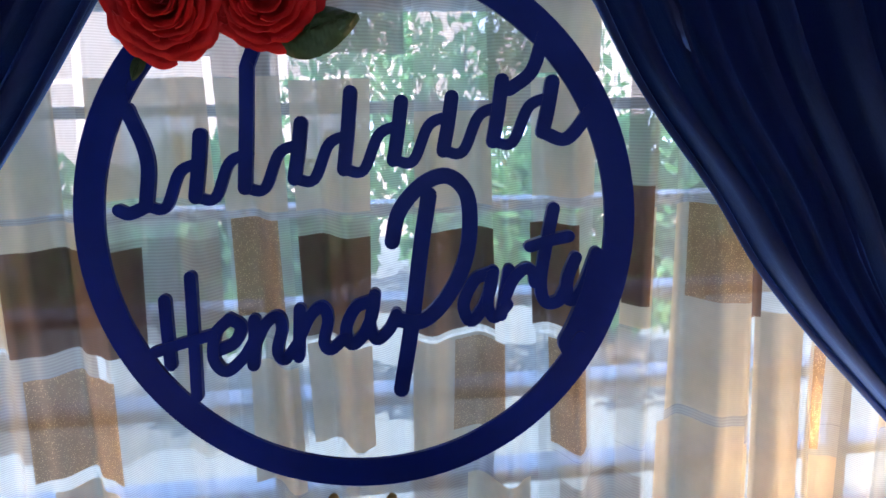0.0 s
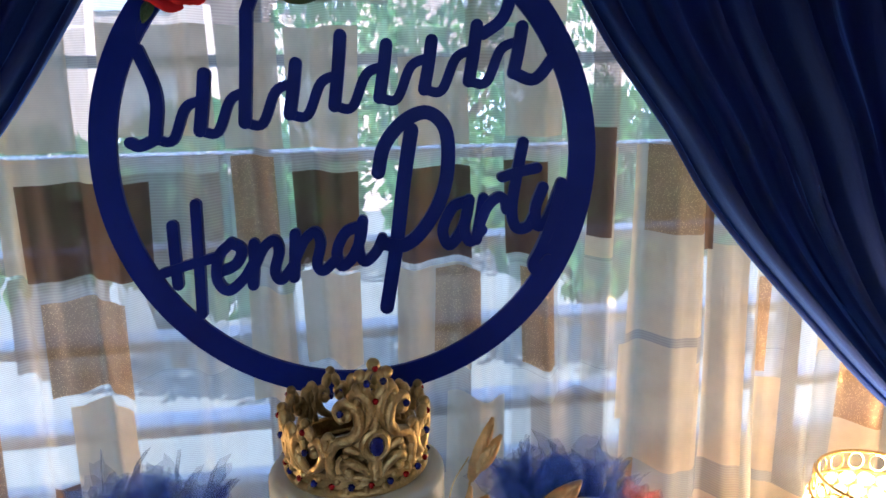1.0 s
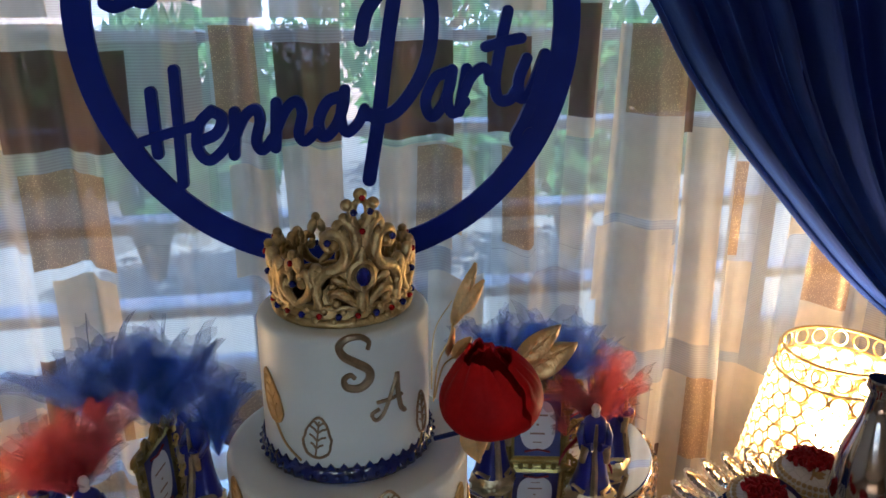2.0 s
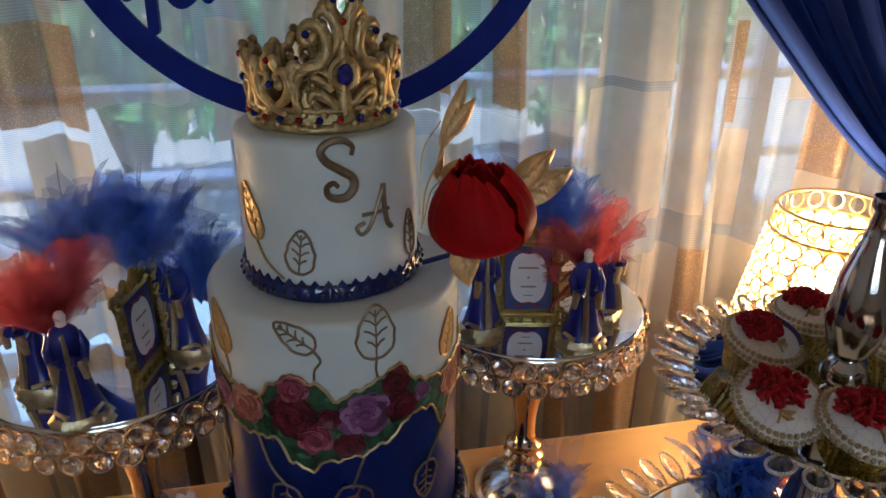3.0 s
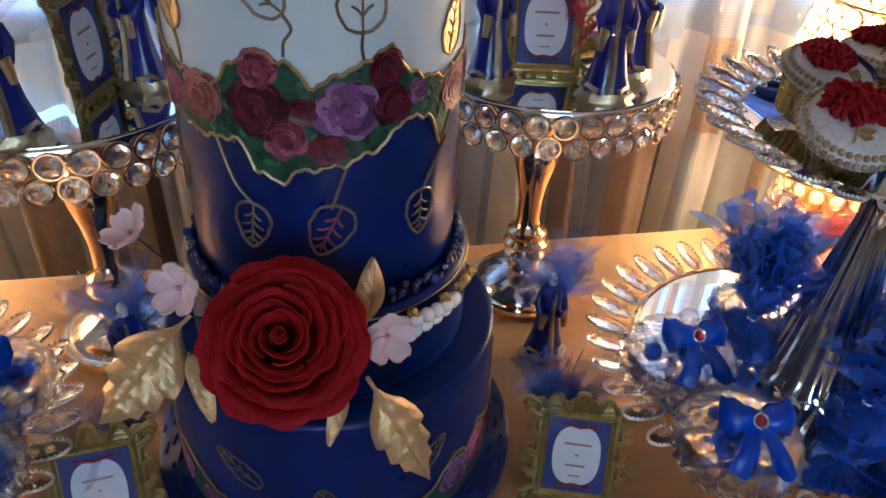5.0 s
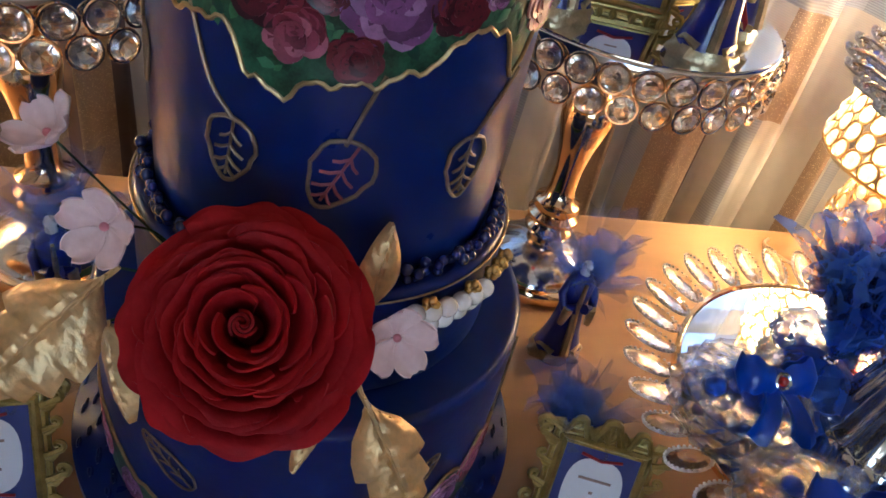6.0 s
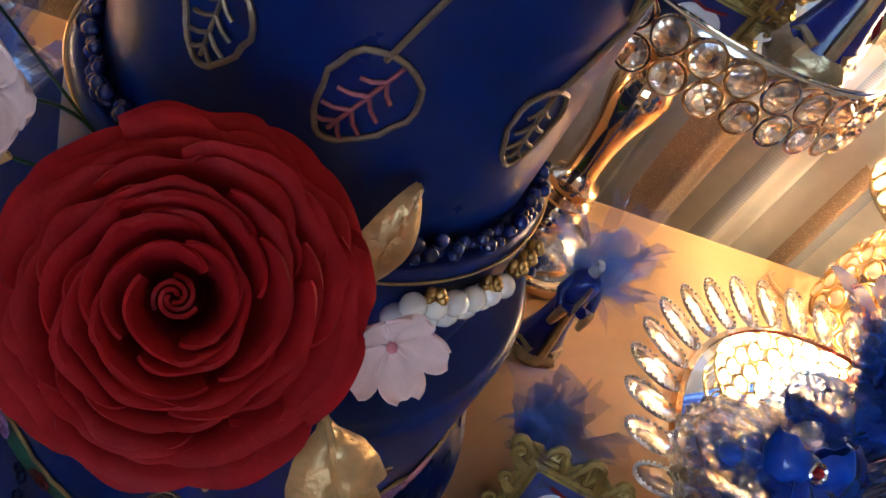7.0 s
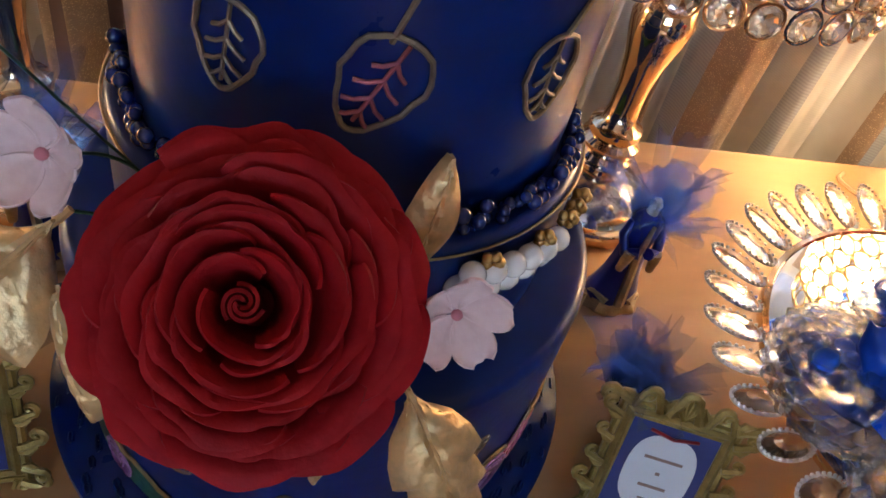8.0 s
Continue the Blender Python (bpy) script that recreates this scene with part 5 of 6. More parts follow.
BAG_TULLE = material("crisp_blue_net", (0.07, 0.2, 0.95), rough=0.4, var=0.45, scale=28, bump=0.9, bscale=55, passes=0.5, clear=0.52, sheen=0.5, sheen_tint=(0.4, 0.6, 1.0))
RED_TULLE = material("red_tulle", (0.95, 0.15, 0.16), rough=0.6, var=0.25, scale=30, passes=0.65, clear=0.68)


def figurine_mesh():
    s, sq = Shape(), Matrix.Diagonal((1, 0.78, 1, 1))
    s.lathe([(0.027, 0), (0.0285, 0.004), (0.026, 0.008), (0.024, 0.012), (0.0001, 0.013)], 20, 1, sq, wave=lambda a, i: 1 + 0.09 * math.sin(6 * a + i) + 0.04 * math.sin(11 * a))
    s.lathe([(0.024, 0.011), (0.021, 0.02), (0.0165, 0.036), (0.0135, 0.055), (0.0125, 0.07), (0.0138, 0.084), (0.0145, 0.093), (0.0115, 0.1005), (0.006, 0.105), (0.0001, 0.106)], 24, 0, sq, wave=lambda a, i: 1 + 0.04 * math.sin(9 * a + 0.3 * i) * (i < 5))
    s.lathe([(0.0052, 0.104), (0.0045, 0.109), (0.0055, 0.114), (0.0035, 0.118), (0.0001, 0.1185)], 12, 2)
    s.tube([(0, -0.0125, 0.1), (0, -0.0125, 0.085), (0, -0.0115, 0.065), (0.001, -0.0145, 0.04), (0.001, -0.019, 0.013)], lambda q: 0.0016 + 0.003 * q, 6, slot=1)
    for f in (-1, 1):
        s.tube([(f * 0.0118, 0, 0.0955), (f * 0.0165, -0.003, 0.082), (f * 0.014, -0.0115, 0.071), (f * 0.004, -0.0165, 0.074)], lambda q: 0.0036 + 0.0017 * q, 8, slot=0)
        s.tube([(f * 0.011, -0.0155, 0.0745), (f * 0.0125, -0.016, 0.066), (f * 0.0135, -0.015, 0.054)], lambda q: 0.0054 - 0.0022 * q, 8, slot=1)
        s.tube([(f * 0.02, -0.001, 0.013), (f * 0.0185, -0.007, 0.017), (f * 0.01, -0.017, 0.014)], 0.0032, 6, slot=1)
    return s.mesh("figurine", [ROBE_BLUE, FIGURE_GILT, PEARL])


FIGURINE = figurine_mesh()


def figurine(x, y, z, spin, where, lean=0):
    ob = part("figurine", FIGURINE, None, at=Matrix.Translation((x, y, z)) @ pose(0, 0, 0, lean, 0, spin))
    return tagged(ob, "robed blue and gold figurine " + where, "figurine", "blue and gold figurines")


def tulle(label, x, y, z, height, spread, count, mat, seed, lean=(0, 0), name="tulle_puff", group="tulle puffs"):
    """A gathered tuft of net in four layers: thin crumpled blades that fan out from one knot; a bag also has a full pouch below the knot."""
    rnd = random.Random(seed)
    bag = name == "tulle_bag"
    neck = 0.3 * height if bag else 0.0
    ob = thing(name, label, "tulle", at=Matrix.Translation((x, y, z)), group=group)
    nu, nv = 9, 8
    if bag:
        wide = 0.18 * height + 0.01
        for turn in (0.0, 2.2):
            body = Shape().lathe([(0.1 * wide, 0.0), (0.8 * wide, 0.004), (wide, 0.3 * neck), (0.9 * wide, 0.6 * neck), (0.42 * wide, 0.88 * neck), (0.1 * wide, neck), (0.06 * wide, neck + 0.002)], 40,
                                 wave=lambda a, i: 1 + 0.07 * math.sin(5 * a + turn + i) + 0.05 * math.sin(13 * a + 2 * turn - i) + 0.03 * math.sin(21 * a + 3 * i))
            part("pouch", body, mat, ob, "full gathered net pouch")
        part("tie", Shape().tube([(0.13 * wide * math.cos(q), 0.13 * wide * math.sin(q), neck) for q in [2 * math.pi * k / 14 for k in range(14)]], 0.0016, 6, True), SILVER, ob, "thin bright cord")
    for layer in range(4):
        s, verts, faces = Shape(), [(0.0, 0.0, neck)], []
        for k in range(count // 4):
            a = rnd.uniform(0, 2 * math.pi)
            tall = height - neck
            tilt = spread * math.sqrt(rnd.random()) / tall
            h, w = tall * rnd.uniform(0.62, 1.12), height * rnd.uniform(0.12, 0.3)
            ph, tw, cut = rnd.uniform(0, 6), rnd.uniform(-1.0, 1.0), rnd.uniform(0.1, 0.3)
            base = len(verts)
            for i in range(nu + 1):
                for j in range(1, nv + 1):
                    u, v = i / nu, j / nv
                    c = (2 * u - 1) * w * v ** 0.75
                    out = tilt * h * v ** 1.25 + 0.07 * h * math.sin(5 * v + ph) * v
                    side = c * math.cos(tw) + 0.04 * h * math.sin(7 * u + ph) * v
                    ru = 0.06 * h * math.sin(11 * u + 3 * v + ph) * v + 0.035 * h * math.sin(27 * u + ph) * v + 0.03 * h * math.sin(17 * v + 9 * u + ph) * v
                    top = h * v * (1 - 0.3 * tilt * v) - cut * h * abs(2 * u - 1) ** 2.2 * v ** 2 + 0.04 * h * math.sin(9 * u + 2 * ph) * v ** 4
                    r = out + c * math.sin(tw) + ru
                    verts.append((r * math.cos(a) - side * math.sin(a) + lean[0] * v * h, r * math.sin(a) + side * math.cos(a) + lean[1] * v * h, neck + top))
            for i in range(nu):
                p, q = base + i * nv, base + (i + 1) * nv
                faces.append((0, q, p))
                faces += [(p + j, q + j, q + j + 1, p + j + 1) for j in range(nv - 1)]
        s.add(verts, faces)
        part("net_layer", s, mat, ob, angle=0)
    return ob


def picture_frame(x, y, z, spin, where, w=0.078, h=0.1, lean=-14):
    ob = thing("photo_frame", "ornate gold photo frame " + where, "photo frame", at=Matrix.Translation((x, y, z)) @ pose(0, 0, 0, lean, 0, spin), group="ornate gold frames")
    iw, ih, cz = w * 0.32, h * 0.36, h * 0.47
    rim = Shape()
    for grow, rad in ((1.0, 0.0022), (1.14, 0.0034), (1.33, 0.0024)):
        a, b = iw * grow, ih * (1 + (grow - 1) * 0.75)
        rim.tube([(sx * a, 0, cz + sz * b) for sx, sz in ((-1, -1), (0, -1), (1, -1), (1, 0), (1, 1), (0, 1), (-1, 1), (-1, 0))], rad, 6, True)
    rim.box((-iw * 1.4, 0.0, cz - ih * 1.36), (iw * 1.4, 0.003, cz + ih * 1.36))
    part("rim", rim, FRAME_GOLD, ob, angle=35)
    def leaf_scroll(x, z, turn, size, flip):
        """A stalk that leaves the rim and rolls up into a spiral, with a small leaf at its foot."""
        c, sn = math.cos(turn), math.sin(turn)
        pts = [(0.0, -0.25 * size), (0.45 * size, -0.12 * size), (0.9 * size, 0.1 * size)]
        pts += [(0.95 * size + 0.42 * size * (1 - 0.75 * q) * math.cos(-0.9 + 6.6 * q), 0.5 * size + 0.42 * size * (1 - 0.75 * q) * math.sin(-0.9 + 6.6 * q)) for q in [i / 13 for i in range(14)]]
        s = Shape().tube([(x + c * a - sn * b * flip, -0.003 - 0.08 * size * math.sin(0.4 * i), z + sn * a + c * b * flip) for i, (a, b) in enumerate(pts)], lambda q: size * (0.27 - 0.14 * q), 6)
        s.tube([(x + c * a - sn * b * flip, -0.0042, z + sn * a + c * b * flip) for a, b in ((0.0, -0.5 * size), (0.5 * size, -0.45 * size), (0.95 * size, -0.2 * size))], lambda q: size * (0.06 + 0.2 * math.sin(math.pi * q)), 6)
        part("scroll", s, FRAME_GOLD, ob)

    ex, ez = iw * 1.26, ih * 1.22
    for f in (-1, 1):
        for t in range(5):
            leaf_scroll(f * ex, cz + ez * (-0.86 + 0.43 * t), 0 if f > 0 else math.pi, 0.0098 + 0.0012 * math.sin(1.7 * t), f if t > 0 else -f)
        for t in range(3):
            leaf_scroll(f * iw * (0.22 + 0.42 * t), cz + ez, math.pi / 2, 0.0135 - 0.0022 * t, f * (1 if t != 1 else -1))
            leaf_scroll(f * iw * (0.22 + 0.42 * t), cz - ez, -math.pi / 2, 0.0078, -f)
        leaf_scroll(f * ex, cz + ez, math.pi / 2 - f * 0.8, 0.0125, -f)
        leaf_scroll(f * ex, cz - ez, -math.pi / 2 + f * 0.8, 0.01, f)
    for k in range(5):
        part("crest_ray", Shape().tube([(0, -0.003, cz + ez), (0.011 * math.sin((k - 2) * 0.45), -0.0045, cz + ez + 0.018 * math.cos((k - 2) * 0.45))], lambda q: 0.0012 + 0.0016 * math.sin(math.pi * (0.2 + 0.7 * q)), 6), FRAME_GOLD, ob)
    part("card", Shape().box((-iw, -0.0022, cz - ih), (iw, -0.0006, cz + ih)), CARD_BLUE, ob, "navy card with a white oval", smooth=False)
    oval = [(0.78 * iw * abs(math.cos(q)) ** 0.7 * (1 if math.cos(q) > 0 else -1), 0.8 * ih * abs(math.sin(q)) ** 0.8 * (1 if math.sin(q) > 0 else -1)) for q in [2 * math.pi * i / 28 for i in range(28)]]
    part("oval", Shape().add([(p, -0.0026, cz + q) for p, q in oval] + [(p, -0.0022, cz + q) for p, q in oval], [tuple(range(28))] + [(i, (i + 1) % 28, 28 + (i + 1) % 28, 28 + i) for i in range(28)]), CARD_WHITE, ob, smooth=False)
    for sgn in (-1, 1):
        part("red_corner", Shape().tube([(-0.55 * iw, -0.0026, cz + sgn * 0.86 * ih), (0, -0.003, cz + sgn * 0.78 * ih), (0.55 * iw, -0.0026, cz + sgn * 0.86 * ih)], 0.0013, 5), RIBBON_RED, ob)
    for zz, hw, th in ((0.32, 0.44, 0.028), (0.02, 0.05, 0.03), (-0.27, 0.32, 0.028), (-0.55, 0.2, 0.016)):
        part("plain_bar", Shape().box((-hw * iw, -0.003, cz + (zz - th) * ih), (hw * iw, -0.0027, cz + (zz + th) * ih)), CARD_INK, ob, smooth=False)
    part("back_strut", Shape().box((-0.008, 0.003, 0.004), (0.008, 0.005, cz), at=pose(0, 0, 0, -16, 0, 0)), CARD_BLUE, ob, smooth=False)
    return ob


ON_R, ON_L = "on a mirrored cake stand", "on a mirrored cake stand"
figurine(0.221, 0.512, PLATE_Z, -8, ON_R)
figurine(0.112, 0.55, PLATE_Z, 12, ON_R)
figurine(0.265, 0.575, PLATE_Z, 55, ON_R)
picture_frame(0.171, 0.575, PLATE_Z, -6, ON_R, 0.088, 0.108)
picture_frame(0.245, 0.66, PLATE_Z, 25, ON_R, 0.08, 0.1)
tulle("red tulle puff tied behind a figurine on the stand", 0.23, 0.545, PLATE_Z + 0.065, 0.095, 0.068, 30, RED_TULLE, 1)
tulle("blue tulle puff behind the figurines on the stand", 0.215, 0.625, PLATE_Z + 0.06, 0.12, 0.075, 30, BLUE_TULLE, 2)
tulle("blue tulle puff behind the frame on the stand", 0.135, 0.65, PLATE_Z + 0.05, 0.13, 0.07, 26, BLUE_TULLE, 3)
tulle("red tulle knot beside the frame on the stand", 0.196, 0.54, PLATE_Z + 0.06, 0.035, 0.03, 12, RED_TULLE, 4)
for px, pz, tx, tz in ((0.215, 0.085, 0.182, 0.045), (0.225, 0.085, 0.245, 0.03)):
    rb = part("red_ribbon", Shape().slab(lambda u, v: (px + (tx - px) * u, 0.53 - 0.02 * u - 0.004 * math.sin(6 * u), PLATE_Z + pz + (tz - pz) * u + (v - 0.5) * 0.007), 8, 2, 0.0006), RIBBON_RED)
    tagged(rb, "narrow dark red ribbon end hanging from a figurine", "ribbon")

figurine(-0.297, 0.416, PLATE_Z, 18, ON_L)
figurine(-0.356, 0.472, PLATE_Z, -30, ON_L)
figurine(-0.222, 0.535, PLATE_Z, -35, ON_L)
figurine(-0.262, 0.585, PLATE_Z, 140, ON_L)
picture_frame(-0.256, 0.505, PLATE_Z, 82, ON_L, 0.088, 0.108, -3)
tulle("red tulle puff tied behind a figurine on the stand", -0.322, 0.452, PLATE_Z + 0.065, 0.095, 0.075, 34, RED_TULLE, 5)
tulle("red tulle puff beside the frame on the stand", -0.36, 0.485, PLATE_Z + 0.065, 0.07, 0.06, 20, RED_TULLE, 6)
tulle("blue tulle puff behind the figurines on the stand", -0.27, 0.56, PLATE_Z + 0.07, 0.13, 0.09, 34, BLUE_TULLE, 7)
tulle("blue tulle puff behind the figurines on the stand", -0.35, 0.585, PLATE_Z + 0.07, 0.125, 0.085, 30, BLUE_TULLE, 8)
tulle("blue tulle puff tied behind a figurine on the stand", -0.2, 0.53, PLATE_Z + 0.06, 0.1, 0.05, 20, BLUE_TULLE, 9)

BY_CAKE = "standing on the table beside the cake"
figurine(0.193, 0.492, TABLE_Z, 8, BY_CAKE)
tulle("blue tulle puff tied behind a figurine on the table", 0.205, 0.508, TABLE_Z + 0.06, 0.085, 0.07, 28, BLUE_TULLE, 10)
figurine(-0.262, 0.45, TABLE_Z, 20, BY_CAKE)
tulle("blue tulle puff tied behind a figurine on the table", -0.262, 0.468, TABLE_Z + 0.06, 0.08, 0.07, 26, BLUE_TULLE, 11)
picture_frame(0.18, 0.282, TABLE_Z, -12, "standing on the table", 0.09, 0.104, -22)
picture_frame(-0.243, 0.262, TABLE_Z, 14, "standing on the table", 0.09, 0.104, -22)
tulle("blue tulle puff behind a frame on the table", 0.182, 0.365, TABLE_Z, 0.115, 0.045, 24, BLUE_TULLE, 12)
tulle("blue tulle puff behind a frame on the table", -0.25, 0.33, TABLE_Z, 0.1, 0.05, 20, BLUE_TULLE, 13)

# ---- crystal-rimmed trays ----
def marquise(length, width):
    """A pointed oval crystal along +x with a stepped cut, in a beaded setting."""
    s, n = Shape(), 16
    rings = [(1.0, 0.0), (0.95, 0.0022), (0.66, 0.0052), (0.36, 0.0064)]
    verts, faces = [], []
    for q, z in rings:
        for i in range(n):
            a = 2 * math.pi * i / n
            verts.append((length / 2 * q * math.cos(a), width / 2 * q * math.sin(a), z))
    for k in range(3):
        for i in range(n):
            faces.append((k * n + i, k * n + (i + 1) % n, (k + 1) * n + (i + 1) % n, (k + 1) * n + i))
    faces += [tuple(3 * n + i for i in range(n)), tuple(reversed(range(n)))]
    return s.add(verts, faces)


FOIL = material("bright_silver_foil", (0.92, 0.9, 0.86), rough=0.3, metal=1.0, var=0.08, scale=90)
GEM_L, GEM_W = 0.048, 0.021
GEM = marquise(GEM_L * 0.9, GEM_W * 0.85).mesh("oval_crystal", TRAY_GEM, False)
_set = Shape().tube([(GEM_L / 2 * 0.93 * math.cos(2 * math.pi * i / 24), GEM_W / 2 * 0.93 * math.sin(2 * math.pi * i / 24), 0.0005) for i in range(24)], 0.0012, 5, True)
for _i in range(26):
    _a = 2 * math.pi * _i / 26
    _set.ball((GEM_L / 2 * 0.98 * math.cos(_a), GEM_W / 2 * 0.98 * math.sin(_a), 0.0022), 0.00135, 5, 4)
SETTING = _set.mesh("beaded_setting", FOIL)


def gem_rim(ob, r_in, z, count, rise):
    for i in range(count):
        a = 2 * math.pi * i / count
        m = pose(0, 0, 0, 0, 0, math.degrees(a)) @ Matrix.Translation((r_in + GEM_L * 0.5 * math.cos(radians(rise)), 0, z + GEM_L * 0.5 * math.sin(radians(rise)))) @ pose(0, 0, 0, 0, -rise, 0)
        st = part("beaded_setting", SETTING, None, ob, at=m)
        part("oval_crystal", GEM, None, st)


def mirror_tray(x, y, z, r_in, count, label):
    """A raised mirror tray on a foot, rimmed with oval crystals."""
    ob = thing("mirror_tray", label, "tray", at=Matrix.Translation((x, y, TABLE_Z)), group="crystal-rimmed mirror trays")
    h = z - TABLE_Z
    part("foot", Shape().lathe([(0.06, 0), (0.063, 0.004), (0.05, 0.012), (0.02, 0.03), (0.016, h * 0.6), (0.03, h - 0.014), (0.0001, h - 0.012)], 40), SILVER, ob)
    part("tray_body", Shape().lathe([(0.0001, h - 0.012), (r_in - 0.004, h - 0.012), (r_in + 0.002, h - 0.006), (r_in + 0.002, h + 0.002), (r_in - 0.002, h + 0.003), (r_in - 0.0035, h)], 96), CHROME_GOLD, ob, "thin gold tray rim")
    part("mirror_top", Shape().lathe([(r_in - 0.004, h - 0.002), (r_in - 0.0035, h + 0.001), (0.0001, h + 0.001)], 96), MIRROR, ob, "round mirror glass")
    gem_rim(ob, r_in + 0.001, h - 0.001, count, 12)
    return ob


TX, TY, TRAY_Z = 0.405, 0.345, 0.853
tray = mirror_tray(TX, TY, TRAY_Z, 0.16, 38, "round mirror tray rimmed with oval crystals, holding tulle favours")
mirror_tray(-0.455, 0.262, TRAY_Z, 0.16, 38, "round mirror tray rimmed with oval crystals, holding crystal bowls")
tier_stand = thing("cupcake_stand", "chrome cupcake stand with a crystal-rimmed plate", "cupcake stand", at=Matrix.Translation((TX + 0.007, TY - 0.012, TRAY_Z + 0.001)))
UP = 0.243
part("pole", Shape().lathe([(0.05, 0), (0.051, 0.004), (0.046, 0.012), (0.038, 0.05), (0.026, 0.11), (0.016, 0.17), (0.0125, UP - 0.02), (0.02, UP - 0.008), (0.0001, UP - 0.008)], 120, wave=lambda a, i: 1 + (0.022 if 0 < i < 7 else 0.0) * math.sin(20 * a)), STEEL, tier_stand, "fluted chrome cone")
part("plate", Shape().lathe([(0.0001, UP - 0.008), (0.1, UP - 0.008), (0.122, UP - 0.002), (0.129, UP + 0.006), (0.127, UP + 0.008), (0.1, UP - 0.002), (0.0001, UP - 0.002)], 72), MIRROR, tier_stand, "round mirrored plate")
gem_rim(tier_stand, 0.124, UP + 0.004, 34, 18)
part("finial", Shape().lathe([(0.024, UP - 0.002), (0.018, UP + 0.006), (0.011, UP + 0.014), (0.017, UP + 0.02), (0.021, UP + 0.028), (0.017, UP + 0.038), (0.011, UP + 0.044), (0.02, UP + 0.056), (0.027, UP + 0.085), (0.023, UP + 0.125),
                               (0.012, UP + 0.16), (0.008, UP + 0.185), (0.012, UP + 0.19), (0.011, UP + 0.198), (0.0001, UP + 0.2)], 28), STEEL, tier_stand, "turned chrome finial with a ball neck")

# ---- cupcakes ----
LINER = material("gold_foil_liner", (0.48, 0.36, 0.12), rough=0.28, metal=1.0, var=0.2, scale=120)
CRACKLE = material("white_crackled_icing", (0.74, 0.74, 0.72), rough=0.5, var=0.06, scale=60, bump=0.5, bscale=120)
_n, _l = CRACKLE.node_tree.nodes, CRACKLE.node_tree.links
_vo, _mr, _mx = _n.new("ShaderNodeTexVoronoi"), _n.new("ShaderNodeMapRange"), _n.new("ShaderNodeMix")
_vo.feature, _mx.data_type = "DISTANCE_TO_EDGE", "RGBA"
_vo.inputs["Scale"].default_value = 95.0
_mr.inputs["From Max"].default_value = 0.05
_old = _n["Principled BSDF"].inputs["Base Color"].links[0].from_socket
_tc = _n.new("ShaderNodeTexCoord")
_l.new(_tc.outputs["Object"], _vo.inputs["Vector"])
_l.new(_vo.outputs["Distance"], _mr.inputs["Value"])
_l.new(_mr.outputs["Result"], _mx.inputs["Factor"])
_mx.inputs["A"].default_value = (0.56, 0.55, 0.52, 1)
_l.new(_old, _mx.inputs["B"])
_l.new(_mx.outputs["Result"], _n["Principled BSDF"].inputs["Base Color"])
GILT_PEARL = material("gilded_pearl", (0.52, 0.40, 0.22), rough=0.3, metal=0.75, var=0.2, scale=80)
RED_RUFFLE = material("dusty_red_sugar", (0.34, 0.012, 0.02), rough=0.6, spec=0.15, var=0.3, scale=90, bump=0.3, bscale=300)
NAVY_ICING = material("navy_icing_ribbon", (0.03, 0.02, 0.12), rough=0.45, var=0.2, scale=60)
MINI_PEARL = Shape().ball((0, 0, 0), 0.0026, 7, 5).mesh("icing_pearl", GILT_PEARL)


